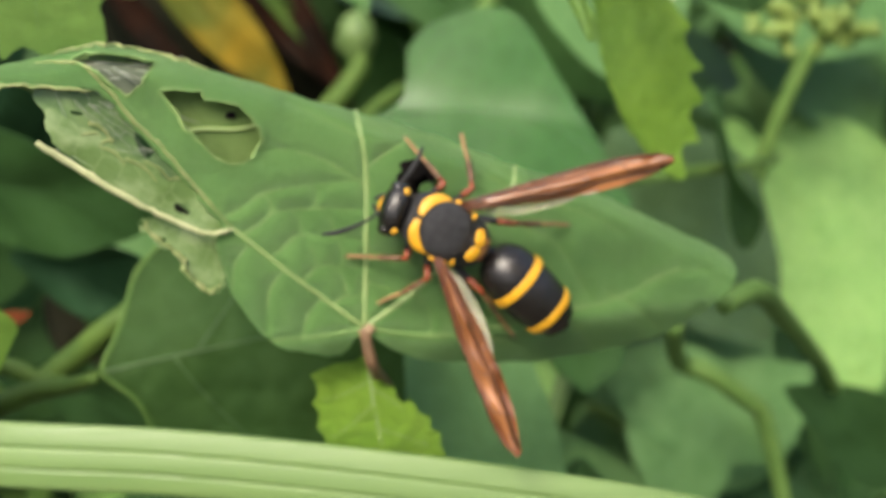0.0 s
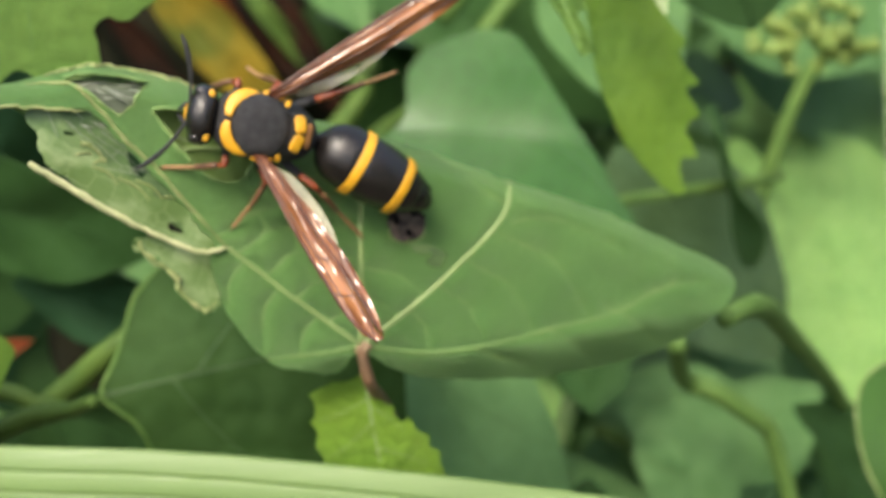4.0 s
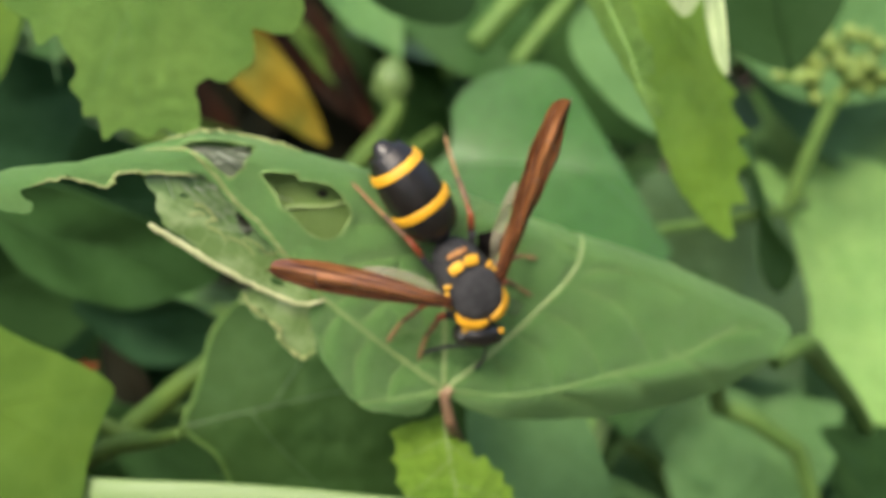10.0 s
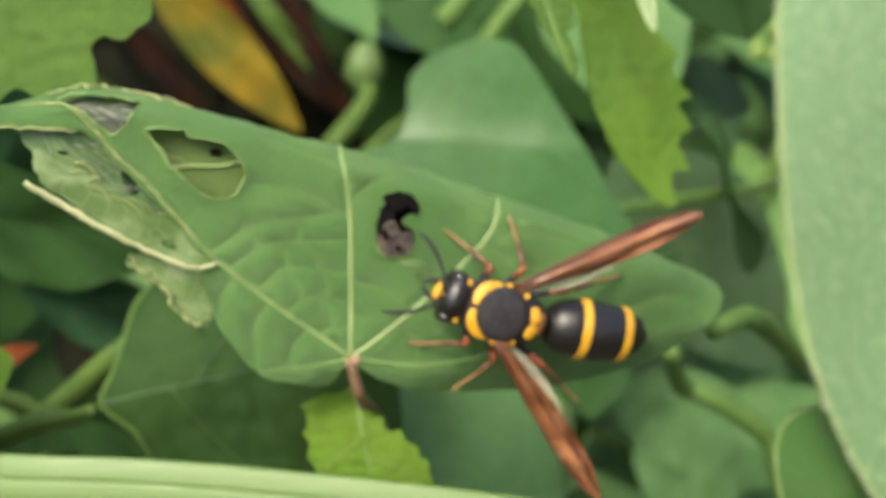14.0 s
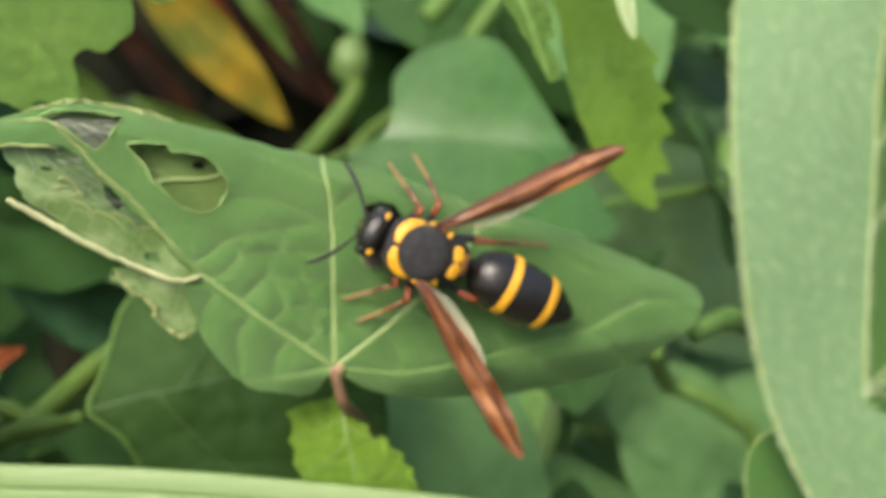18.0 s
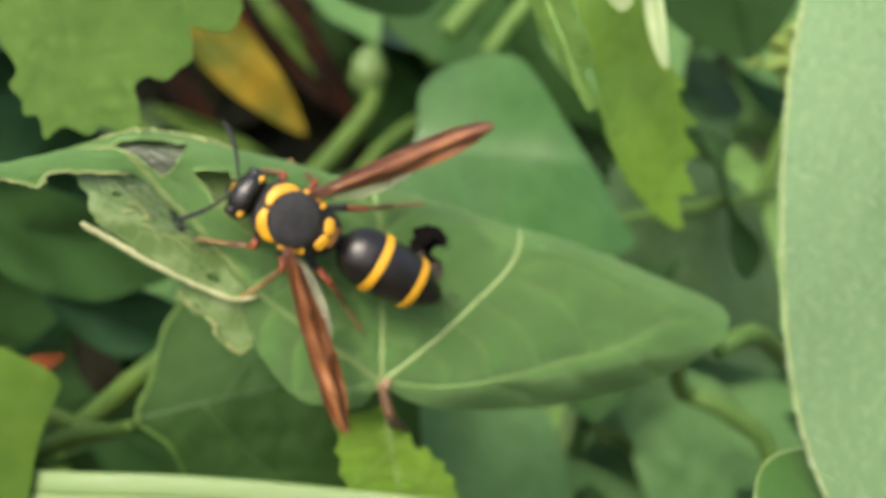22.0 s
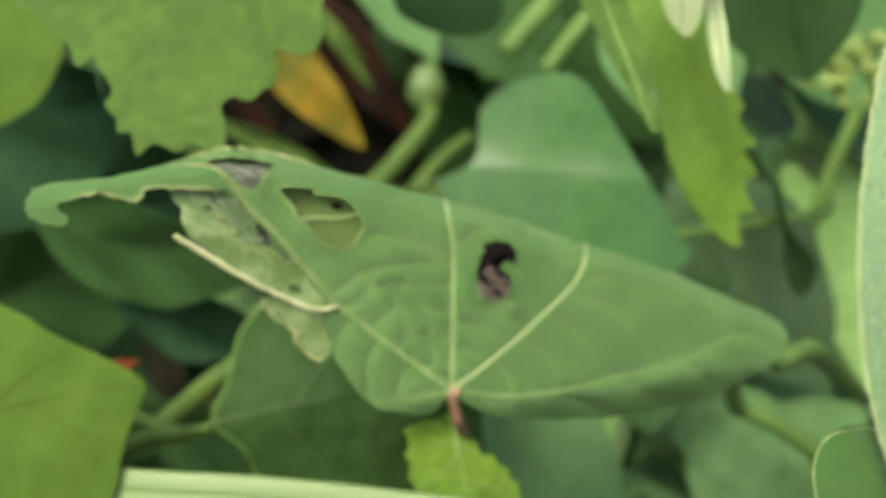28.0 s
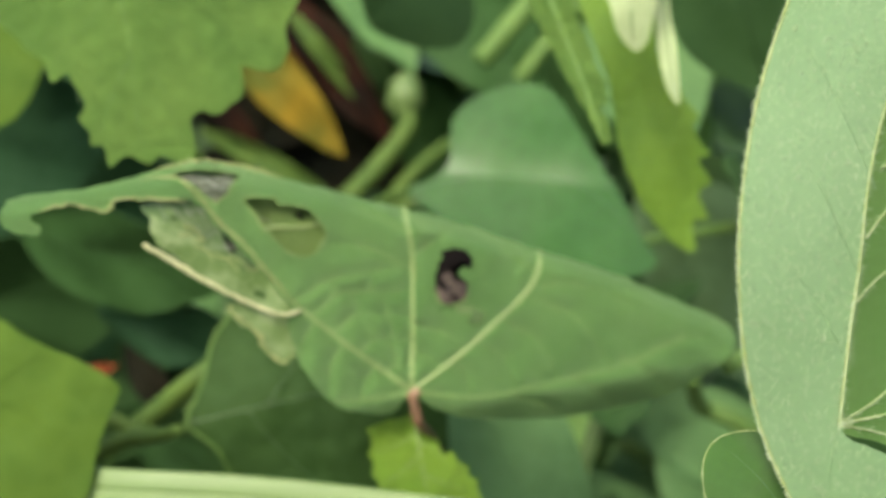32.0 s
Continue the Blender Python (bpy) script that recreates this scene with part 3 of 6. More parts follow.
def rolled_leaf():
    form = rolled()
    leaf = thing("rolled_leaf", PLAN, "green lobed leaf, rolled and partly eaten by caterpillars", "leaf")
    outline = [(-37.9, 9.8), (-37.3, 11.1), (-34.1, 11.6), (-30.2, 12.5), (-27.4, 13.7), (-24.2, 14.6), (-20.8, 14.3), (-17.3, 13.3), (-13.7, 12.5), (-10.0, 11.5),
               (-6.9, 10.9), (-3.2, 10.0), (1.4, 8.5), (5.8, 7.0), (10.4, 5.7), (14.7, 4.2), (19.7, 2.0), (24.3, 0.1), (25.8, -1.6), (25.0, -3.5), (23.3, -5.1), (20.6, -7.0)]
    lower = [(17.3, -8.3), (12.3, -9.3), (6.8, -9.8), (1.5, -9.6), (-2.7, -8.9), (-6.3, -6.8), (-8.3, -8.5), (-11.2, -8.1), (-13.4, -7.1), (-15.9, -3.4), (-16.9, 0.2), (-16.4, 1.6), (-17.7, 3.3),
             (-19.4, 5.6), (-20.9, 7.3), (-22.6, 9.2), (-24.2, 11.1), (-26.7, 11.1), (-29.7, 11.0), (-30.6, 10.0), (-33.0, 10.5), (-35.2, 9.9), (-35.8, 9.3), (-35.1, 8.6), (-35.4, 7.9), (-36.4, 8.0), (-37.4, 8.4)]
    hole = [(-20.3, 11.3), (-19.4, 11.5), (-18.5, 11.5), (-17.6, 11.5), (-17.3, 11.0), (-16.0, 10.8), (-14.9, 10.5), (-13.9, 9.4), (-13.6, 8.2), (-14.2, 6.9), (-15.2, 6.3), (-16.1, 6.4), (-17.0, 6.9), (-17.6, 7.6), (-18.1, 8.1), (-18.8, 8.8), (-19.2, 9.7), (-19.8, 10.5)]
    gap = [(-26.1, 13.2), (-24.7, 13.8), (-23.2, 13.8), (-21.9, 13.7), (-20.7, 13.5), (-21.0, 12.5), (-21.5, 11.6), (-22.4, 10.9), (-23.3, 11.5), (-24.1, 12.2), (-25.1, 12.8)]
    bite = [(-3.2, 6.6), (-2.0, 7.0), (-0.9, 6.5), (-0.75, 5.5), (-1.5, 5.2), (-1.9, 4.6), (-1.3, 4.2), (-0.95, 3.6), (-1.2, 2.4), (-2.4, 2.0), (-3.5, 2.2), (-3.95, 3.4), (-3.4, 5.0)]
    hole, gap, bite = grow(hole, 0.2, 1, 3), grow(gap, 0.3, 2, 4), grow(bite, 0.25, 3)
    part("blade", sheet("blade", grow(outline + lower, 0.4, 5), form, M_MAIN, 0.2, 0.22, (hole, gap, bite)), leaf)
    # the far side of the roll, behind the holes
    back = rolled(1.15)
    behind = [(-30, 12.6), (-24.2, 13.9), (-13, 11.6), (-6.9, 10.2), (4, 6.8), (3, -2), (-6, -4), (-13, -3), (-16.5, 2), (-21, 8), (-28, 10.5)]
    part("rolled_under_side", sheet("rolled_under_side", spline(behind, 4, True), back, M_UNDER, 0.6, 0.22), leaf, "yellowish underside rolled behind the holes")
    # main veins
    part("vein", tube("vein", lift(form, frayed(VEINS[0][:7], 0.1, 7, 5), 0.0), ragged(0.23, 8, 40, 0.5, 0.4), M_TAN, 6, True, 0.6), leaf, "tan dried vein beside the eaten window")
    for v in [VEINS[0][6:]] + VEINS[1:3]:
        part("vein", tube("vein", lift(form, v, 0.0), (0.16, 0.21, 0.26), M_VEIN, 6, True, 0.85), leaf, "pale raised vein")
    for v in VEINS[3:]:
        part("vein", tube("vein", lift(form, v, 0.0), (0.08, 0.16, 0.24), M_MAINVEIN, 6, True, 0.7), leaf, "dull green vein of the lower lobe")
    for v in SIDE_VEINS:
        part("side_vein", tube("side_vein", lift(form, v, 0.0), (0.1, 0.085, 0.04), M_MAINVEIN, 5, True, 0.7), leaf)
    # pale cut rims
    for rim in (hole, gap):
        ring = np.concatenate([rim, rim[:1]])
        part("cut_rim", tube("cut_rim", np.stack(form(ring[:, 0], ring[:, 1]), 1) + (0, -0.05, 0), ragged(0.1, 3, 60, 1.2, 1.0), M_RIM, 5, False), leaf, "pale dried rim of an eaten hole")
    edge = [(-30.7, 10.05), (-29.7, 11.0), (-27.4, 13.6), (-24.2, 14.6), (-20.8, 14.3), (-17.3, 13.3)]
    part("fold_edge", tube("fold_edge", lift(form, frayed(edge[2:], 0.25, 2), 0.08), ragged(0.15, 4), M_TAN, 5), leaf, "pale dried edge along the fold")
    part("fold_edge", tube("fold_edge", lift(form, frayed([(-35.2, 9.9), (-33.0, 10.5), (-30.6, 10.0), (-29.7, 11.0), (-26.7, 11.1), (-24.6, 11.0)], 0.2, 5), 0.04), ragged(0.12, 6), M_TAN, 5), leaf, "pale dried edge of the torn flap")
    # the skeletonised window with webbing and its dry margin
    web = rolled(0.16)
    rng0 = random.Random(12)
    film = [(-27.2, 9.9), (-25.8, 8.8), (-24.2, 8.2), (-22.8, 6.9), (-21.3, 6.3), (-20.2, 5.1), (-18.8, 5.0), (-17.4, 3.4), (-15.6, 1.7), (-16.9, 1.0), (-21.1, 2.8), (-24.5, 5.1), (-26.8, 7.0), (-27.6, 8.4)]
    tear = [(-19.8, 3.4), (-19.0, 3.3), (-18.6, 2.6), (-19.6, 2.7)]
    part("eaten_window", sheet("eaten_window", grow(film, 0.5, 8), web, M_FILM, 0.3, 0.12, (grow(tear, 0.3, 4),)), leaf, "grey-green papery skin left by caterpillars")
    lace = [(-28.2, 11.0), (-25.0, 11.7), (-23.4, 11.2), (-21.4, 9.0), (-19.6, 7.0), (-17.6, 4.4), (-15.6, 1.8), (-17.5, 1.6), (-20.0, 3.6), (-22.2, 5.6), (-24.4, 6.6), (-26.2, 7.6), (-27.6, 9.0)]
    eyes = ([(-22.2, 8.6), (-21.7, 8.3), (-21.1, 7.6), (-21.1, 6.9), (-21.5, 6.6), (-22.1, 7.4)], [(-26.2, 9.6), (-25.6, 9.7), (-25.5, 9.3)])
    part("eaten_window", sheet("eaten_window", grow(lace, 0.6, 14), rolled(0.32), M_LACE, 0.25, 0.1, [grow(e, 0.3, 15 + i) for i, e in enumerate(eyes)]), leaf, "dark green lace of eaten leaf")
    for k in range(9):
        a = (rng0.uniform(-25.5, -17.5), 0)
        a = (a[0], 1.6 - 0.62 * (a[0] + 17.0) + rng0.uniform(0.4, 2.6))
        b = (a[0] + rng0.uniform(0.6, 2.2), a[1] + rng0.uniform(-1.6, 0.4))
        part("window_rib", tube("window_rib", lift(rolled(0.1), [a, ((a[0] + b[0]) / 2 + 0.2, (a[1] + b[1]) / 2 + 0.2), b], 0.0), (0.06, 0.09, 0.05), M_TAN, 4), leaf, "pale rib of the eaten skin")
    # thicker pale strands imitate the highlights on the silk at two spots
    for k in range(16):
        x, z = ((-24.9, 10.4), (-23.0, 12.3))[k % 2]
        a = (x + rng0.gauss(0, 0.7), z + rng0.gauss(0, 0.35))
        b = (a[0] + rng0.uniform(0.5, 1.7), a[1] - rng0.uniform(-0.1, 0.9))
        part("silk_strand", tube("silk_strand", lift(rolled(rng0.uniform(0.1, 0.3)), [a, b], 0.0), (0.02, rng0.uniform(0.03, 0.09), 0.02), M_WEB, 4), leaf, "pale silk strand that stands for a gloss streak")
    part("dry_margin", tube("dry_margin", lift(rolled(-0.2), frayed([(-27.9, 7.3), (-24.5, 4.9), (-21.1, 2.8), (-17.6, 1.2), (-15.8, 1.5)], 0.12, 9), 0.1), [r * (1.25 - 0.014 * k) for k, r in enumerate(ragged(0.4, 10, 48, 0.3, 0.6))], M_DRY, 7, True, 0.6), leaf, "straw-coloured curled margin")
    flap = [(-21.8, 2.1), (-21.7, 1.3), (-20.4, 0.2), (-19.5, -0.8), (-19.1, -2.0), (-17.6, -3.3), (-16.7, -2.7), (-16.3, -1.2), (-15.8, 0.6), (-16.6, 1.4), (-19.4, 2.3)]
    part("dry_flap", sheet("dry_flap", grow(flap, 0.9, 9, 8), rolled(0.2), M_FILM, 0.18, 0.15), leaf, "dry pale torn flap")
    part("flap_edge", tube("flap_edge", lift(rolled(0.15), frayed([(-21.7, 1.9), (-21.5, 1.2), (-20.2, 0.1), (-19.4, -0.8), (-19.0, -2.0), (-17.6, -3.2), (-16.8, -2.6)], 0.35, 11), 0.05), ragged(0.22, 12, 48, 1.3), M_TAN, 6, True, 0.6), leaf, "straw-coloured ragged edge")
    part("inner_vein", tube("inner_vein", lift(rolled(1.05), [(-21, 8.2), (-18, 8.9), (-15.5, 9.0), (-12.8, 9.8)], 0.0), (0.22, 0.18, 0.12), M_VEIN, 5), leaf, "pale vein behind the hole")
    rng = random.Random(3)
    for k in range(44):
        a = (rng.uniform(-27.5, -20.5), rng.uniform(7.0, 13.6))
        b = (a[0] + rng.uniform(0.5, 3.0), a[1] + rng.uniform(-2.5, 1.0))
        part("web_thread", tube("web_thread", lift(rolled(rng.uniform(0.02, 0.7)), [a, b], 0.0), (0.015, 0.028, 0.015), M_WEB, 4), leaf, "white silk thread")
    # sheet closes the gap; its dark colour stands for the void behind the silk
    part("web_pad", sheet("web_pad", grow([(-26.5, 13.2), (-21.2, 13.2), (-21.6, 11.4), (-24.0, 10.6), (-25.5, 11.6)], 0.4, 12), rolled(0.7), M_WEBPAD, 0.3, 0.1), leaf, "grey webbing with the dark of the void painted in")
    part("dark_speck", blob("dark_speck", (0.42, 0.2, 0.25), M_CHAR, 0.6, 3, 8, 10), leaf, "black crumb in the eaten hole").location = [float(c) * MM for c in np.ravel(rolled(0.85)(np.array([-15.9]), np.array([10.0])))]
    # stalk
    hub = np.array(form(np.array([-6.3]), np.array([-6.5]))).ravel()
    part("hub", blob("hub", (0.85, 0.22, 0.6), M_HUB, 0.3, 2), leaf, "brownish joint of the veins").location = (hub * MM).tolist()
    part("stalk", tube("stalk", spline([hub + (0, 0.1, 0.1), hub + (0.3, 0.5, -1.6), hub + (0.7, 2.2, -3.4), hub + (1.4, 12.0, -6.5), hub + (3, 30, -16)], 5), (0.42, 0.5, 0.55, 0.5), M_BROWN, 8), leaf, "brown leaf stalk")
    return form, bite


MAIN_FORM, BITE = rolled_leaf()


def charred_patch():
    """The black, chewed spot: curled dark shreds over the bitten hole."""
    m = thing("chewed_patch", PLAN, "blackened ragged patch chewed through the leaf", "leaf damage")
    low = rolled(0.9)
    part("dark_lining", sheet("dark_lining", grow(BITE, 0.2, 21), low, M_CHAR, 0.25, 0.3), m)
    for k, (poly, off, mat) in enumerate((([(-3.3, 6.7), (-2.0, 7.1), (-0.9, 6.7), (-0.5, 5.8), (-0.8, 5.2), (-1.4, 5.9), (-2.3, 5.5), (-3.0, 5.8)], -0.45, M_CHAR),
                                          ([(-3.5, 5.8), (-2.7, 5.9), (-2.4, 4.4), (-2.0, 3.5), (-2.9, 2.7), (-3.8, 2.9), (-3.9, 4.0)], -0.3, M_CHAR),
                                          ([(-3.8, 3.4), (-3.3, 4.5), (-2.6, 4.8), (-2.0, 3.8), (-1.5, 4.0), (-1.0, 3.5), (-1.3, 2.4), (-2.4, 1.9), (-3.5, 2.2)], -0.36, M_SCAB),
                                          ([(-2.3, 4.3), (-1.7, 4.4), (-1.0, 3.9), (-1.1, 3.5), (-1.8, 3.7)], -0.25, M_CHAR),
                                          ([(-2.5, 2.8), (-2.1, 2.9), (-1.8, 2.4), (-2.4, 2.3)], -0.42, M_CHAR), ([(-3.6, 3.9), (-3.2, 4.1), (-2.9, 3.4), (-3.4, 3.2)], -0.42, M_CHAR),
                                          ([(-0.9, 0.6), (-0.1, 0.9), (0.5, 0.4), (0.1, -0.2), (-0.8, 0.0)], -0.1, M_LACE))):
        part("shred", sheet("shred", grow(poly, 0.35, 30 + k), rolled(off), mat, 0.15, 0.2), m, "brown dry shred" if mat is M_SCAB else "")
    part("pale_rim", tube("pale_rim", lift(rolled(-0.12), [(-3.9, 3.3), (-3.7, 2.2), (-2.6, 1.8), (-1.4, 2.1), (-0.95, 2.9)], 0.0), (0.05, 0.1, 0.07, 0.1, 0.04), M_RIM, 5), m, "pale rim of the bite")
    part("torn_tongue", sheet("torn_tongue", grow([(-2.2, 1.5), (-1.2, 1.7), (0.0, 1.4), (0.8, 0.7), (0.3, 0.5), (-0.6, 0.9), (-1.6, 1.0)], 0.3, 40), rolled(-0.12), M_LACE, 0.15, 0.12), m, "dull torn tongue of leaf")


charred_patch()


# ---- leaves in general ----
M_DIMPALE = plain_material("soft leaf vein", (0.15, 0.275, 0.058), (0.115, 0.24, 0.047), 0.6, 700.0, 0.2)
LIGHT_VEINS = {M_BRIGHT.name: M_VEIN, M_HANG.name: M_HANG, M_SOFT.name: M_DIMPALE, M_PALE.name: M_PALE, M_BROAD.name: M_BROAD_VEIN, M_HAZE.name: M_HAZE}

def leaf_outline(length, width, teeth=0, tooth=0.0, belly=0.42, point=1.0, lobes=()):
    """A leaf along u from its base at 0 to its tip; belly: where it is widest."""
    def half(s):
        a = (s / belly) if s < belly else (1 - s) / (1 - belly)
        w = math.sin(math.pi / 2 * max(0, min(1, a))) ** (0.75 if s < belly else point)
        for c, h, r in lobes:
            w += h * math.exp(-((s - c) / r) ** 2)
        return w * width / 2
    n = max(40, teeth * 8)
    up = []
    for i in range(n + 1):
        s = i / n
        w = half(s)
        if teeth:
            f = (s * teeth) % 1.0
            w += tooth * (f if f < 0.82 else (1 - f) * 4.5) * min(1, 6 * s) * min(1, 8 * (1 - s)) - tooth * 0.4 * min(1, 6 * s)
        up.append((s * length + (tooth * 0.4 if teeth else 0) * math.sin(s * 40), max(w, 0.15)))
    return up + [(u, -v) for u, v in up[::-1]]


def bend(length, width, fold=0.25, droop=0.1, wave=0.03, seed=0.0, twist=0.0):
    def form(u, v):
        s = u / length
        w = fold * np.abs(v) * (0.4 + np.abs(v) / width) - droop * length * s * s + wave * length * np.sin(s * 7 + seed) * (v / width) + twist * v * s
        w = w + 0.012 * length * np.sin(np.abs(v) / width * 9 - s * 11 + seed)
        return u, v, w
    return form


def placed(base, tip, face=(0, -1, 0.2), roll=0.0):
    """The pose in the plan of a leaf from its base to its tip whose upper side looks along face."""
    b, t = Vector(base), Vector(tip)
    x = (t - b).normalized()
    z = Vector(face)
    z = (z - x * z.dot(x)).normalized()
    y = z.cross(x)
    m = Matrix((x, y, z)).transposed().to_4x4()
    return PLAN @ Matrix.Translation(b * MM) @ m @ pose(0, 0, 0, roll, 0, 0)


def make_leaf(name, base, tip, width, material, label, face=(0, -1, 0.2), teeth=0, tooth=0.0, belly=0.42, point=1.0, fold=0.25, droop=0.08, wave=0.02, seed=0.0, veins=5,
              step=0.0, stalk=None, group="", vein_mat=None, vein_r=0.012, lobes=(), twist=0.0, category="leaf"):
    length = (Vector(tip) - Vector(base)).length
    ob = thing(name, placed(base, tip, face), label, category, group)
    form = bend(length, width, fold, droop, wave, seed, twist)
    part("blade", sheet("blade", leaf_outline(length, width, teeth, tooth, belly, point, lobes), form, material, step or max(length, width) / 70, 0.2), ob)
    vm = vein_mat or LIGHT_VEINS.get(material.name, M_DIM)

    def on(line, up):
        p = spline(line, 5)
        return np.stack(form(p[:, 0], p[:, 1]), 1) + (0, 0, up)
    r = length * vein_r
    part("midrib", tube("midrib", on([(0, 0), (length * 0.5, 0), (length * 0.97, 0)], 0.0), (r, r * 0.8, r * 0.3), vm, 6), ob, "pale midrib")
    for k in range(veins):
        s = 0.1 + 0.72 * k / max(veins, 1)
        reach = width * 0.40 * math.sin(math.pi * min(1, (s + 0.12))) ** 0.7
        for side in (1, -1):
            part("side_vein", tube("side_vein", on([(s * length, 0), (s * length + reach * 0.5, side * reach * 0.55), (s * length + reach * 0.95, side * reach)], -0.02), (r * 0.5, r * 0.4, r * 0.2), vm, 5), ob)
    if stalk:
        inv = ob.matrix_world.inverted()
        q = [inv @ (PLAN @ (Vector(s) * MM)) for s in (base, *stalk)]
        part("stalk", tube("stalk", spline([tuple(c / MM for c in v) for v in q], 5), (r * 1.2, r * 1.5), M_STALK, 8), ob, "green leaf stalk")
    return ob


def toothed(poly, amount, seed):
    """An outline with pointed teeth kept sharp."""
    q = np.roll(poly, -1, 0)
    out = [a + (b - a) * k / 4 for a, b in zip(poly, q) for k in range(4)]
    return np.array([p + amount * np.array((noise.noise((p[0] * 1.3, p[1] * 1.3, seed)), noise.noise((p[0] * 1.3, p[1] * 1.3, seed + 9)))) for p in out])


def shaped_leaf(name, outline, depth, slope, material, label, veins=(), bow=0.0, step=0.5, jag=0.15, seed=1, vein_r=0.3, category="leaf", vein_mat=None, crease=None, sharp=False, pucker=None, ripple=1.0):
    """A leaf of its own outline across the view: depth at its middle, slope away along x and z."""
    o = np.asarray(outline, float)
    c = (o.min(0) + o.max(0)) / 2
    size = np.ptp(o, axis=0).max()
    ob = thing(name, at(c[0], depth, c[1]), label, category)

    def form(u, v):
        w = slope[0] * u + slope[1] * v + bow * (u * u + v * v) / size + 0.012 * ripple * size * np.sin(u / size * 14 + seed) * np.sin(v / size * 11 + seed)
        if pucker:
            w = w - pucker[1] * cells(u * 1.5 / pucker[0], v * 1.5 / pucker[0])
        if crease:
            over = v - (crease[0] - c[1]) - crease[1] * u
            w = w + crease[2] * np.sqrt(over ** 2 + 1.0) + (crease[3] * (1 - np.exp(-np.maximum(over, 0) / crease[4])) if len(crease) > 3 else 0)
        return u, w, v
    part("blade", sheet("blade", toothed(o - c, jag, seed) if sharp else grow(o - c, jag, seed, 4), form, material, step, 0.2), ob)
    for k, v in enumerate(veins):
        p = spline(np.asarray(v, float) - c, 5)
        line = np.stack(form(p[:, 0], p[:, 1]), 1) - (0, 0.02, 0)
        part("midrib" if k == 0 else "side_vein", tube("vein", line, (vein_r, vein_r * 0.3) if k == 0 else (vein_r * 0.55, vein_r * 0.2), vein_mat or LIGHT_VEINS.get(material.name, M_DIM), 5, True, 0.6), ob)
    return ob, form, c


def stem(name, points, radii, material, label, category="stem"):
    p = np.asarray(points, float)
    ob = thing(name, at(*p[0]), label, category)
    part("stalk", tube("stalk", spline(p - p[0], 6), radii, material, 8), ob)
    return ob


# ---- leaves round the rolled leaf ----
def near_leaves():
    shaped_leaf("young_leaf", [(-6.6, -9.0), (-8.0, -9.6), (-9.4, -9.7), (-11.2, -10.7), (-10.5, -11.7), (-11.0, -13.0), (-10.3, -13.9), (-10.7, -15.2), (-9.7, -16.2), (-9.4, -17.8), (-7.6, -18.7), (-5.0, -19.4), (-2.0, -19.6), (0.2, -19.0), (0.6, -17.9),
                               (-0.2, -16.9), (-0.1, -15.7), (-1.0, -15.2), (-1.2, -14.1), (-2.2, -13.6), (-2.7, -12.6), (-3.5, -13.0), (-4.1, -11.8), (-5.0, -11.2), (-5.4, -10.0)],
                91.9, (0.03, 0.0), M_BRIGHT, "small bright yellow-green serrated leaf below the rolled leaf", [[(-6.4, -9.2), (-5.6, -14), (-4.6, -19)], [(-6.1, -11), (-8.4, -12.2), (-10.2, -12.8)], [(-5.8, -13), (-8.0, -15), (-9.6, -16)], [(-6.0, -11.6), (-4.4, -12.6), (-3.2, -13.6)], [(-5.4, -15), (-3.0, -15.8), (-1.2, -16.6)]], 0.3, 0.2, 0.3, 31, 0.12, sharp=True, pucker=(1.6, 0.2))
    # grass blade
    g = thing("grass_blade", PLAN, "long pale green ribbed grass blade", "grass blade")
    line = spline([(-120, 106, -14.5), (-80, 98, -15.2), (-40.4, 91.6, -17.0), (-22, 90.8, -17.8), (-4, 90.8, -19.65), (12, 91.3, -21.9), (24, 92.3, -24.3), (45, 95, -30.4), (75, 100, -45)], 8)
    cuts = (-2.75, -1.05, 0.75, 2.75)
    for a, b in zip(cuts[:-1], cuts[1:]):
        verts, faces = [], []
        for i, p in enumerate(line):
            d = line[min(i + 1, len(line) - 1)] - line[max(i - 1, 0)]
            d /= np.linalg.norm(d)
            up = np.array((-d[2], 0.0, d[0]))
            for j in range(7):
                s = a + (b - a) * j / 6
                verts.append(p + up * s + np.array((0, -0.045 * math.sin(math.pi * j / 6) + 0.05 * s * s, 0)))
            for j in range(7):
                verts.append(np.array(verts[-7]) + np.array((0, 0.22, 0)))
        n = len(line)
        for i in range(n - 1):
            for j in range(6):
                q = i * 14 + j
                faces += [(q, q + 14, q + 15, q + 1), (q + 7, q + 8, q + 22, q + 21)]
            faces += [(i * 14, i * 14 + 7, i * 14 + 21, i * 14 + 14), (i * 14 + 6, i * 14 + 20, i * 14 + 27, i * 14 + 13)]
        part("strip", mesh_from("strip", verts, faces, M_GRASS), g)
    # leaf below, behind the grass
    wide, wform, wc = shaped_leaf("broad_leaf", [(-20, 8), (-25.0, 3.4), (-28.4, 0.4), (-30.4, -2.4), (-31.0, -5.8), (-31.6, -8.8), (-32.4, -11.9), (-29.2, -15.0), (-27.6, -20), (-18, -27), (-10, -29), (-6.0, -26), (-4.0, -19), (-4.0, -11), (-4, -4), (-8, 4)],
                108, (0.28, 0.1), M_BROAD, "broad dark green leaf hidden behind the rolled leaf", [[(-32.4, -11.7), (-27.3, -10.6), (-21.8, -9.5), (-16.3, -8.6), (-5, -8)], [(-26, -10.4), (-22, -16), (-16, -22)], [(-24, -10.0), (-20, -4), (-15, 1)]], 0.1, 0.6, 0.25, 44, 0.32, crease=(-9.6, 0.1, 0.3), pucker=(4.0, 0.3))
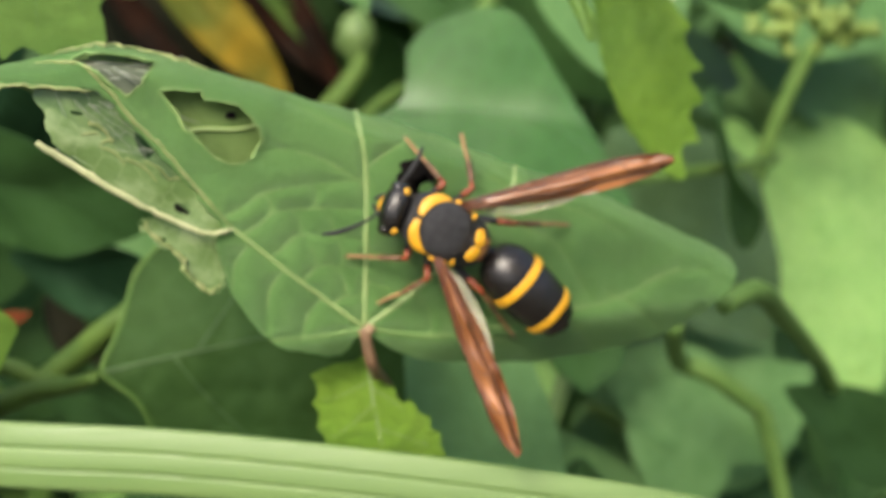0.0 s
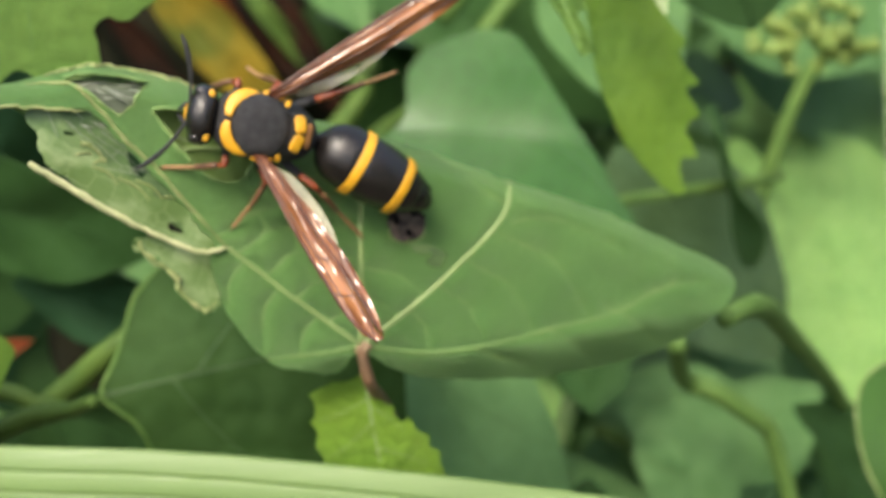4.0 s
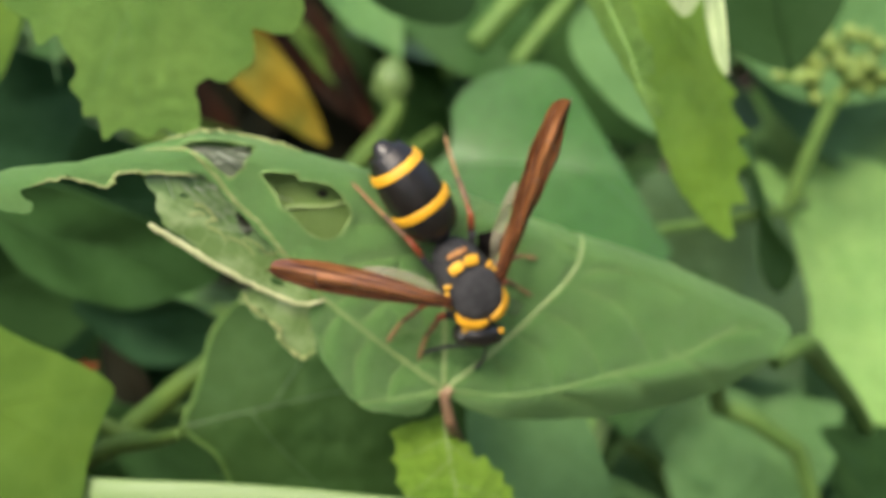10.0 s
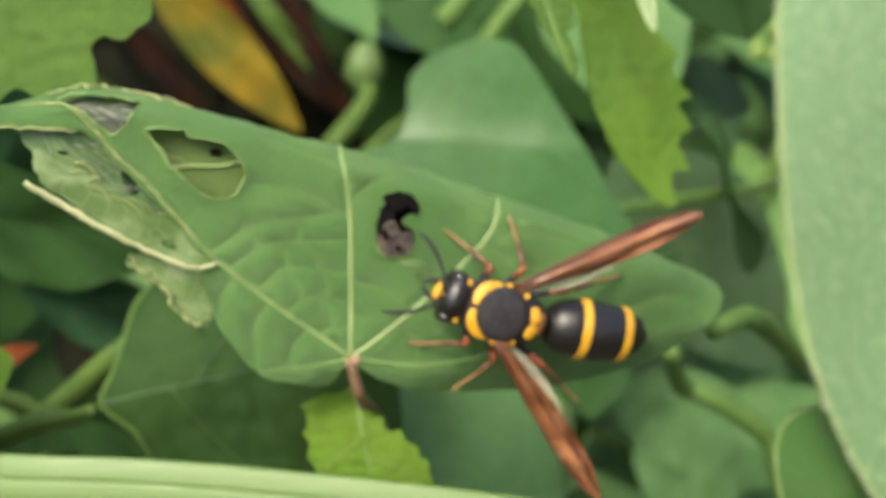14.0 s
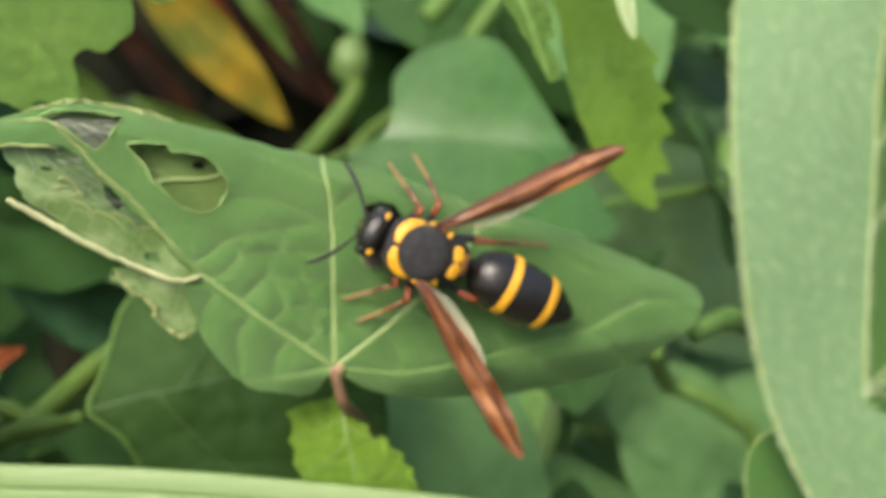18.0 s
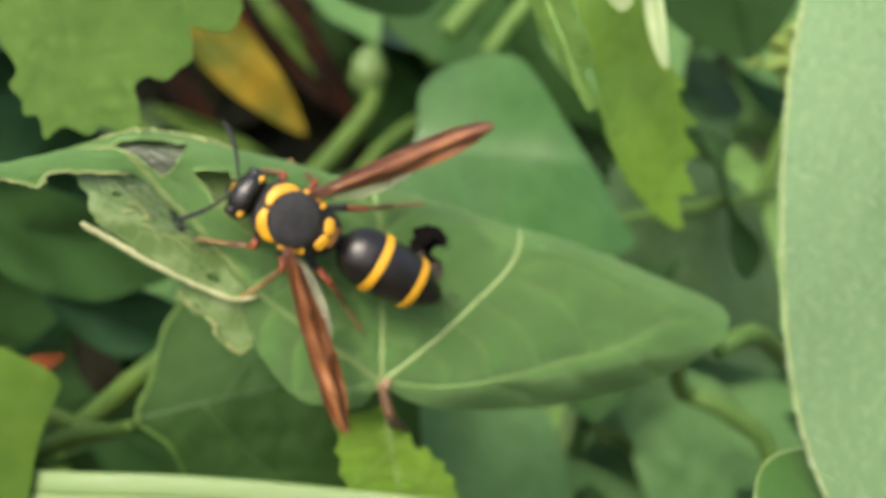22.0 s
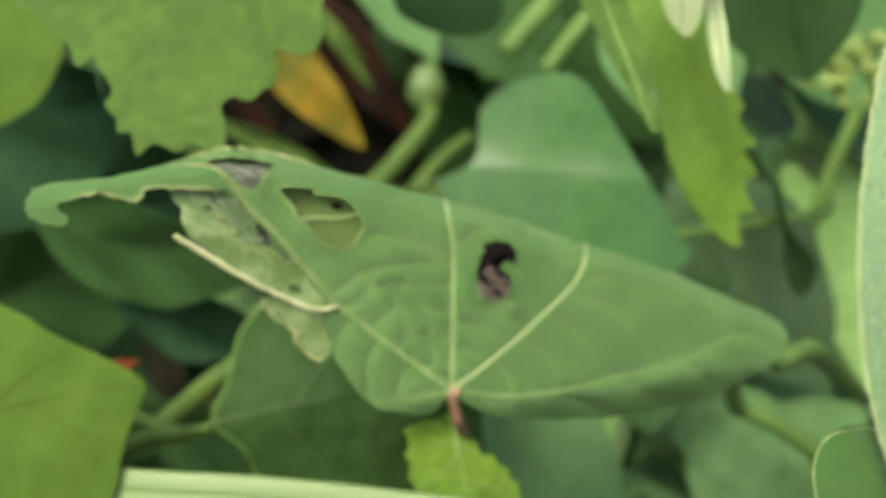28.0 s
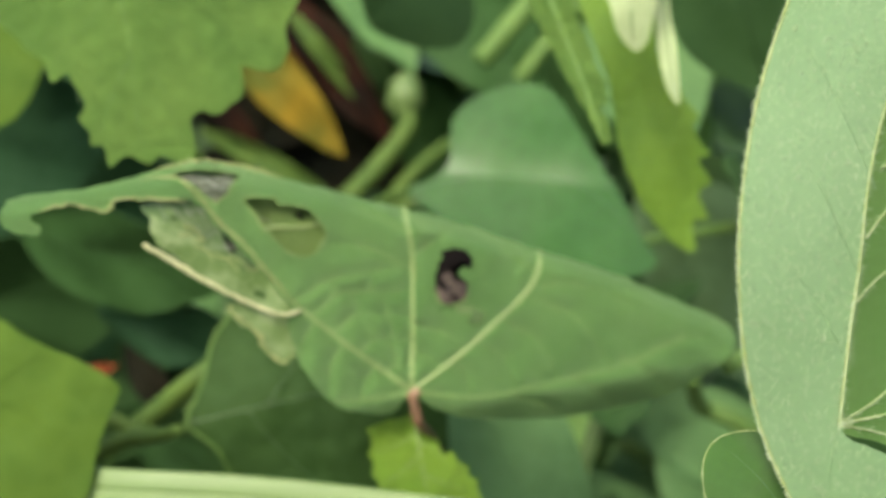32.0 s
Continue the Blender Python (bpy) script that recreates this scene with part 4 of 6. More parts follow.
    rim = spline([(x - wc[0], z - wc[1]) for x, z in ((-20, 8), (-25.0, 3.4), (-28.4, 0.4), (-30.4, -2.4), (-31.0, -5.8), (-31.6, -8.8), (-32.4, -11.9), (-29.2, -15.0), (-27.6, -20))], 8)
    part("margin", tube("margin", np.stack(wform(rim[:, 0], rim[:, 1]), 1), (0.12, 0.22, 0.26, 0.2), M_STALK, 6), wide, "pale thickened leaf margin")
    shaped_leaf("plain_leaf", [(-8, -4), (2, -6), (9.0, -10.5), (11.4, -15.4), (12.7, -18.7), (13.8, -24.3), (14.6, -29.6), (12, -38), (2.3, -40), (-8, -36), (-12, -22)], 125, (0.12, 0.5), M_HAZE,
                "plain mid-green leaf hanging below the rolled leaf", [[(-6, -6), (2, -18), (8, -36)], [(-1, -13), (5, -17), (12, -20)], [(3, -21), (8, -25), (13, -28)]], 0.1, 0.7, 0.2, 51, 0.25)
    stem("stem", [(-31.8, 100.6, -11.8), (-35.5, 104, -13.0), (-39.5, 106, -13.7), (-43.2, 106, -15.2), (-48.5, 107, -17.3), (-75, 115, -28)], (0.6, 1.0, 1.2, 1.4), M_SHADESTALK, "pale green stalk of the broad leaf")
    # bright leaf at the lower edge
    shaped_leaf("bright_leaf", [(-55.2, 1.8), (-48.1, 0.7), (-43.8, -1.7), (-39.1, -3.8), (-35.5, -6.1), (-36.1, -8.8), (-36.9, -10.8), (-37.7, -13.7), (-38.3, -16.9), (-41.8, -21.8), (-53.4, -23.5), (-58.7, -10.2)],
                89.4, (0.05, 0.05), M_LIME, "bright yellow-green leaf overlapping the grass blade", [[(-57.0, -10.2), (-46.3, -7.9), (-36.0, -6.3)], [(-49.8, -8.4), (-44.5, -4.0), (-40.9, -3.4)], [(-46.3, -7.9), (-41.8, -10.2), (-37.6, -12.4)]], 0.15, 0.5, 0.2, 3, 0.22, vein_mat=M_LIME)
    # three-lobed serrated leaf above
    tl = [(-62, 44), (-52, 33), (-46.3, 29.1), (-43.5, 27.2), (-42.6, 25.9), (-40.9, 25.0), (-40.0, 22.8), (-38.6, 23.8), (-37.9, 22.6), (-36.8, 20.8), (-37.4, 19.4), (-36.5, 18.2), (-36.4, 16.9), (-35.2, 16.8), (-34.8, 14.9), (-33.2, 16.0),
          (-31.2, 15.2), (-30.1, 16.1), (-28.4, 15.4), (-27.0, 16.0), (-26.9, 17.8), (-27.3, 19.3), (-26.3, 20.2), (-24.6, 19.9), (-23.4, 20.9), (-22.4, 21.7), (-22.3, 23.4), (-22.4, 24.6), (-20.4, 24.2), (-19.1, 24.4), (-18.2, 26.4), (-18.4, 29), (-17, 33), (-20, 41), (-38, 50)]
    shaped_leaf("lobed_leaf", tl, 86, (0.02, 0.08), M_SOFT, "soft green lobed leaf with toothed edges, hanging over the rolled leaf",
                [[(-40, 46), (-34, 32), (-32.5, 24), (-32.0, 16.4)], [(-35.5, 36), (-29, 29), (-23.4, 22.6)], [(-33, 28), (-30, 23), (-28.2, 17.4)], [(-34, 32), (-38, 27), (-40, 24)], [(-32.8, 25), (-34.6, 21), (-35.6, 18)], [(-36, 38), (-27, 34), (-20, 27)]], 0.25, 0.35, 0.2, 5, 0.13, pucker=(2.0, 0.2))
    shaped_leaf("side_leaf", [(-72.6, 46.5), (-61.8, 46.3), (-61.1, 38.6), (-62.0, 32.5), (-63.9, 27.6), (-66.6, 25.3), (-72.8, 24.2)], 135, (0.1, 0.3), M_LIME, "yellow-green leaf behind the lobed leaf", [[(-62, 46), (-58, 36), (-56, 28)]], 0.2, 0.7, 0.3, 61, 0.25)
    # hanging leaves, upper right
    shaped_leaf("hanging_leaf", [(3.7, 35.5), (5.9, 29.8), (7.6, 26.3), (8.8, 23.4), (10.5, 20.4), (12.1, 16.9), (12.9, 17.3), (12.6, 19.5), (11.8, 20.9), (12.8, 21.3), (12.4, 23.7), (11.5, 25.2), (11.3, 26.6), (10.0, 29.8), (8.9, 35.5)],
                92.5, (0.1, 0.3), M_SOFT, "narrow pale side lobe of a hanging serrated leaf", [[(6.1, 35.5), (8.3, 29.1), (10.5, 22.6), (12.0, 17.6)]], 0.1, 0.3, 0.25, 7, 0.22, sharp=True, pucker=(2.2, 0.3))
    shaped_leaf("hanging_leaf", [(9.5, 42), (11.8, 33.7), (14.3, 27.0), (15.0, 23.9), (15.4, 20), (16.0, 17.2), (17.2, 14.4), (18.1, 12.3), (20.2, 9.8), (22.2, 8.0), (23.8, 7.0), (24.9, 7.4), (24.2, 9.6), (24.4, 10.8), (26.2, 10.9), (25.0, 13.4), (25.2, 14.4), (26.8, 15.0),
                                 (25.3, 16.9), (25.0, 17.8), (26.6, 18.3), (24.7, 20.4), (24.3, 21.6), (25.2, 22.6), (23.2, 24.8), (22.6, 28.0), (22.1, 29.9), (21.5, 33.6), (20.5, 42)],
                109, (0.35, 0.1), M_HANG, "bright green serrated leaf hanging tip down", [[(15, 42), (17.4, 33), (19.8, 22), (23.6, 8.6)], [(17.4, 33), (20.4, 28.5), (22.4, 27)], [(18.5, 28), (21.6, 23), (24.2, 21)], [(19.8, 22), (22.4, 18), (24.8, 16.6)], [(18.5, 28), (16.6, 25), (15.4, 22.4)], [(19.8, 22), (18, 19), (16.6, 17.2)]], 0.2, 0.3, 0.25, 9, 0.18, sharp=True, pucker=(2.4, 0.14))
    shaped_leaf("curled_leaf", [(10, 42), (12.0, 33), (12.8, 30.6), (13.6, 28.3), (14.9, 26.9), (15.9, 26.6), (16.8, 27.7), (17.1, 29.3), (17.6, 33), (17.2, 42)], 90, (0.1, -0.1), M_CREAM, "pale back of a leaf curled over above", [[(13.4, 42), (15.2, 27.6)]], 0.5, 0.35, 0.05, 11, 0.2)
    shaped_leaf("curled_leaf", [(17.2, 38), (17.7, 31.3), (18.1, 27.0), (19.0, 23.6), (20.2, 21.8), (20.4, 23.2), (19.9, 27.6), (19.2, 31.3), (18.8, 38)], 95, (0.1, -0.1), M_CREAM, "narrow pale rim of a curled leaf", [[(18.2, 38), (19.1, 28), (20.1, 22.4)]], 0.1, 0.3, 0.05, 12, 0.14)
    # smooth leaf behind
    shaped_leaf("smooth_leaf", [(-12, 17.4), (-8, 19.4), (-5.6, 21.6), (-5.2, 25), (-4.9, 28.6), (-2.0, 31.8), (2, 33.4), (6.0, 34.3), (10.8, 33.0), (15.6, 26), (19.0, 20.2), (21.8, 15.4), (24.4, 10.2), (26.6, 6.0), (21, 3.6), (12, 4.4), (2, 8.5), (-6, 13)],
                155, (0.0, 0.0), M_GLOSS, "smooth glossy blue-green leaf with a sunken midrib", [[(-14, 16.8), (-6, 19.2), (4, 19.8), (16, 17.6), (26, 8)]], 0.0, 0.7, 0.15, 14, 0.35, crease=(19.0, -0.1, -0.04, 1.1, 3.0), ripple=0.15)
    stem("stem", [(-12, 152, 17.2), (-20, 158, 14), (-34, 172, 6)], (0.9, 1.1), M_SHADESTALK, "pale green leaf stalk in the undergrowth")


near_leaves()


def downy_leaf():
    """The large soft leaf close to the lens, with hairs and a beaded margin."""
    edge = [(17.4, 22), (15.4, 17.5), (13.9, 13.0), (13.1, 9.0), (12.8, 5.5), (13.0, 2.0), (13.6, -1.0), (14.5, -3.6), (15.8, -6.2), (17.6, -9.0), (21, -14)]
    fold = [(17.6, -2.25), (18.0, 1.6), (18.45, 4.8), (19.3, 11.5), (22.4, 21.0), (25.0, 29.0)]
    near = [(30, -13), (34, -9.5), (28, -7.2), (23.5, -5.4), (19.6, -3.5)] + fold + [(20, 27)]
    leaf, form, c = shaped_leaf("downy_leaf", edge + near, 35.6, (0.12, -0.03), M_HAIRY, "large downy grey-green leaf folded along its pale midrib", (), 0.25, 0.15, 0.06, 15)
    line = np.array(fold) - c

    def turned(u, v):
        x, y, z = form(u, v)
        return x, y + 0.35 * np.maximum(0, u - np.interp(v, line[:, 1], line[:, 0])), z
    half = fold + [(30, 30), (38, 22), (41, 8), (38, -2), (30, -6.4), (23.5, -4.6), (19.6, -3.1)]
    part("blade", sheet("blade", spline(np.array(half) - c, 4, True), turned, M_DOWNY_SHADED, 0.3, 0.2), leaf, "glossier half beyond the fold, its shading put into the green")

    def on(points):
        p = spline(np.array(points) - c, 6)
        return np.stack(turned(p[:, 0], p[:, 1]), 1) - (0, 0.03, 0)
    part("midrib", tube("midrib", on(fold), (0.08, 0.07, 0.06, 0.04), M_MARGIN, 6), leaf, "pale hairy midrib")
    ribs = [[(17.6, -2.1), (19.4, -1.2), (21.6, 0.4), (25, 3.2)], [(17.6, -2.15), (19.6, -1.9), (22, -1.6), (26, -1.4)], [(17.6, -2.2), (19.4, -2.6), (21.6, -3.2), (25, -4.4)], [(18.3, 3.4), (19.6, 4.6), (22, 6.2)], [(18.8, 6.4), (20.2, 8.0), (23, 10)], [(19.4, 9.4), (21, 11.4), (24, 13.6)]]
    for r in ribs:
        part("side_vein", tube("side_vein", on(r), (0.05, 0.04, 0.015), M_MARGIN, 5), leaf, "pale side vein")
    faint = [[(18.0, 0.6), (16.4, 3.6), (14.2, 6.2)], [(18.5, 4.6), (16.9, 8.2), (15.0, 11.4)], [(19.2, 8.6), (17.6, 12.2), (15.9, 15.6)], [(17.6, -2.2), (17.2, -4.2), (17.4, -7.2)]]
    for r in faint:
        part("side_vein", tube("side_vein", on(r) + (0, 0.035, 0), (0.05, 0.04, 0.015), M_HAIRY, 5), leaf)
    rim = spline([(x - c[0], z - c[1]) for x, z in edge], 26)
    part("margin", tube("margin", np.stack(form(rim[:, 0], rim[:, 1]), 1) - (0, 0.02, 0), [0.04 + 0.12 * abs(noise.noise((k * 0.83, 2.0, 0))) for k in range(240)], M_MARGIN, 6), leaf, "yellowish beaded margin")
    rng = random.Random(9)
    verts, faces = [], []
    poly = np.array(edge + near) - c
    k = 0
    while k < 2600:
        u, v = rng.uniform(-16, 2), rng.uniform(-20, 22)
        if not inside(np.array([u]), np.array([v]), poly)[0]:
            continue
        x, y, z = [float(a[0]) for a in form(np.array([u]), np.array([v]))]
        a, ln = rng.gauss(-1.9, 0.7), rng.uniform(0.15, 0.5)
        tip = (x + ln * math.cos(a), y - ln * rng.uniform(0.1, 0.5), z + ln * math.sin(a))
        b = len(verts)
        verts += [(x - 0.011, y - 0.01, z), (x + 0.011, y - 0.01, z), (x, y - 0.03, z + 0.011), tip]
        faces += [(b, b + 1, b + 3), (b + 1, b + 2, b + 3), (b + 2, b, b + 3)]
        k += 1
    for i in range(len(rim) - 1):
        for j in range(2):
            p = rim[i] + (rim[i + 1] - rim[i]) * j / 4
            x, y, z = [float(a[0]) for a in form(np.array([p[0]]), np.array([p[1]]))]
            ln = rng.uniform(0.08, 0.3)
            b = len(verts)
            verts += [(x, y - 0.025, z - 0.022), (x, y + 0.025, z - 0.022), (x, y, z + 0.024), (x - ln, y - rng.uniform(-0.05, 0.1), z + rng.uniform(-0.1, 0.15))]
            faces += [(b, b + 1, b + 3), (b + 1, b + 2, b + 3), (b + 2, b, b + 3)]
    # bristles of the midrib and its side veins
    for n, r in enumerate([fold] + ribs):
        p = on(r)
        for q in np.concatenate([p[:-1] + (p[1:] - p[:-1]) * f for f in np.linspace(0, 1, 14 if n == 0 else 4, endpoint=False)]):
            a, ln = rng.choice((0.3, 3.4)) + rng.gauss(0, 0.5), rng.uniform(0.15, 0.45)
            b = len(verts)
            verts += [tuple(q + (0, -0.08, -0.012)), tuple(q + (0, -0.08, 0.012)), tuple(q + (0.012, -0.1, 0)), (q[0] + ln * math.cos(a), q[1] - 0.1 - ln * 0.3, q[2] + ln * math.sin(a))]
            faces += [(b, b + 1, b + 3), (b + 1, b + 2, b + 3), (b + 2, b, b + 3)]
    tagged(part("hairs", mesh_from("hairs", verts, faces, M_HAIR), leaf, "fine whitish hairs"), kind="stuff")
    leaflet, lform, lc = shaped_leaf("round_leaflet", [(15.6, -3.4), (14.4, -2.9), (13.2, -2.9), (12.2, -3.3), (11.6, -4.2), (11.5, -5.4), (11.9, -7.0), (13, -9), (16, -10), (18, -7)], 36.9, (0.1, -0.1), M_LEAFLET, "small rounded green leaflet under the downy leaf",
                [[(16.5, -8.5), (14.4, -5.4), (12.8, -3.8)]], 0.6, 0.15, 0.03, 18, 0.05)
    bead = spline(np.array([(15.6, -3.4), (14.4, -2.9), (13.2, -2.9), (12.2, -3.3), (11.6, -4.2), (11.5, -5.4), (11.9, -7.0), (13, -9)]) - lc, 16)
    part("margin", tube("margin", np.stack(lform(bead[:, 0], bead[:, 1]), 1) - (0, 0.02, 0), [0.025 + 0.05 * abs(noise.noise((k * 0.9, 5.0, 0))) for k in range(100)], M_MARGIN, 6), leaflet, "pale beaded margin")
    return leaf, leaflet


DOWNY, LEAFLET = downy_leaf()


# ---- background plants ----
def dead_leaves():
    make_leaf("yellow_leaf", (-64, 222, 66), (-31.5, 228, 31), 12.5, M_YELLOW, "yellow dying leaf with a green edge", (0.1, -1, 0.1), 0, 0, 0.5, 0.8, 0.35, 0.04, 0.02, 1.0, 3, vein_mat=M_YELLOW)
    make_leaf("dead_leaf", (-52, 236, 74), (-23.5, 240, 36), 12, M_RED, "red-brown withered leaf with its shade in the colour", (0.3, -1, 0.2), 0, 0, 0.5, 0.8, 0.5, 0.06, 0.03, 3.0, 3, vein_mat=M_DEAD)
    make_leaf("dead_leaf", (-78, 240, 70), (-52, 246, 28), 17, M_DEAD, "curled dead leaf, darkened in its colour for shade", (0.5, -1, 0.1), 0, 0, 0.5, 0.8, 0.7, 0.1, 0.03, 5.0, 3, vein_mat=M_DEAD)
    make_leaf("dead_leaf", (-80, 262, 34), (-40, 262, 22), 18, M_DEAD, "curled dead leaf, darkened in its colour for shade", (0.1, -1, 0.6), 0, 0, 0.5, 0.8, 0.5, 0.1, 0.03, 4.0, 3, vein_mat=M_DEAD)
    # wide near-black leaves fill the shaded gaps behind; shade lies in the colour
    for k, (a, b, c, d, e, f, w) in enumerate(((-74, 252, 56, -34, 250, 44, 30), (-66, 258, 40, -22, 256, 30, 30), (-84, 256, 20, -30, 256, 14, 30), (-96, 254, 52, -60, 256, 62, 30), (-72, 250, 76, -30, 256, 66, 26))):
        make_leaf("dead_leaf", (a, b, c), (d, e, f), w, M_DEAD, "crumpled dead leaf, near black in colour for the shaded gaps", (0.2, -1, -0.2), 0, 0, 0.5, 0.8, 0.6, 0.12, 0.05, k, 2, vein_mat=M_DEAD)
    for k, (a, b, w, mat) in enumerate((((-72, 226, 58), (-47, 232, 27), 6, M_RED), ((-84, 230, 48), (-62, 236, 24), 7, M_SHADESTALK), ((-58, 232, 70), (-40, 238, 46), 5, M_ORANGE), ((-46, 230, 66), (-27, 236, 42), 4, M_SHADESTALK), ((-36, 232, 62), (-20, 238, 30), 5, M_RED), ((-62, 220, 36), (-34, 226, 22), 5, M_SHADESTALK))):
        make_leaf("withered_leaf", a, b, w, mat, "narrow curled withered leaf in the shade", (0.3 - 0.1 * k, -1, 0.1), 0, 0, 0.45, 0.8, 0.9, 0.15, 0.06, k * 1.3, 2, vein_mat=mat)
    # near-black leaf added to stand for the dark gap between the leaves
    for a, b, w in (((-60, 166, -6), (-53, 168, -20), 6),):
        make_leaf("dead_leaf", a, b, w, M_DEAD, "near-black leaf added as a dark gap in the undergrowth", (0.2, -1, -0.5), 0, 0, 0.5, 0.8, 0.5, 0.1, 0.04, w, 2, vein_mat=M_DEAD)
    make_leaf("dead_leaf", (-60.5, 132, -12.6), (-50.6, 133, -7.4), 3.2, M_ORANGE, "orange-red withered leaf in the undergrowth", (0.1, -1, 0.4), 0, 0, 0.5, 0.8, 0.4, 0.1, 0.03, 2.0, 2, vein_mat=M_RED)


dead_leaves()


def far_stems():
    bud = stem("bud_stalk", [(-44, 214, 10), (-30, 216, 20), (-17.5, 220, 35), (-17.6, 222, 41)], (2.4, 2.2, 1.8), M_SHADESTALK, "thick green stalk with a pale round bud", "stalk")
    b = part("bud", blob("bud", (4.2, 4.2, 5.0), M_BUD, 0.25, 4), bud, "pale green round bud")
    b.location = (26.4 * MM, 8 * MM, 33 * MM)
    stem("stem", [(-24, 218, 16), (-15, 220, 27), (-8, 224, 33)], (1.5, 1.4), M_SHADESTALK, "slender green stem in the undergrowth")
    stem("stem", [(-24, 212, 15), (-14.5, 212, 20), (-4, 214, 26)], (1.3, 1.4), M_SHADESTALK, "slender green stem in the undergrowth")
    stem("stem", [(-0.8, 190, 44.3), (4, 190, 50), (12, 192, 60), (30, 196, 84)], (2.2, 2.2), M_STALK, "cut pale green stalk in the undergrowth")
    stem("stem", [(6.5, 192, 41), (11, 192, 47), (20, 194, 58)], (1.7, 1.7), M_STALK, "cut pale green stalk in the undergrowth")
    stem("stem", [(58, 205, 12), (62, 200, 26), (66, 197, 36)], (1.6, 1.4), M_STALK, "green flower stalk in the undergrowth")
    stem("stem", [(20, 158, 9), (40, 165, 12), (56, 185, 15), (66, 224, 20)], (0.8, 0.9), M_STALK, "green leaf stem in the undergrowth")
    stem("stem", [(26.4, 103.0, -5.3), (32.2, 112.0, -4.4), (40.6, 130.0, -8.3), (56.0, 160.0, -17.9), (66.3, 180.0, -27.4)], (0.9, 1.3, 1.2, 1.0, 1.0), M_STALK, "curved yellow-green stem behind the rolled leaf's tip")
    stem("stem", [(-43.0, 114, -15.0), (-38.0, 114, -11.0), (-34.6, 113, -8.2), (-31.0, 113, -5.4)], (1.3, 1.4, 1.0), M_SHADESTALK, "dull green forked stem in the undergrowth")
    stem("stem", [(-35.5, 107, -13.4), (-39.3, 107, -12.8), (-43.8, 108, -11.4), (-62, 114, -10)], (0.8, 0.9, 1.0), M_SHADESTALK, "dull green side stem in the undergrowth")
    stem("stem", [(14, 170, -34), (18, 168, -22), (20, 168, -14)], (1.5, 1.2), M_BUD, "short pale shoot in the undergrowth")


far_stems()


def flower_head():
    ob = thing("flower_head", at(66, 196, 41), "cluster of small yellow-green flower buds", "flower")
    rng = random.Random(5)
    for k in range(46):
        d = Vector((rng.gauss(0, 1), rng.gauss(0, 0.6), rng.gauss(0, 0.75)))
        d = d.normalized() * rng.uniform(2.5, 11.5)
        b = part("floret", FLORETS[k % 3], ob)
        b.location = (d.x * MM, d.y * 0.6 * MM, d.z * 0.62 * MM)
        b.rotation_euler = (rng.uniform(0, 3), rng.uniform(0, 3), rng.uniform(0, 3))


FLORETS = [blob("floret", (1.5, 1.2, 1.8), M_FLOWER, 0.5, s, 6, 8) for s in (1, 2, 3)]
flower_head()


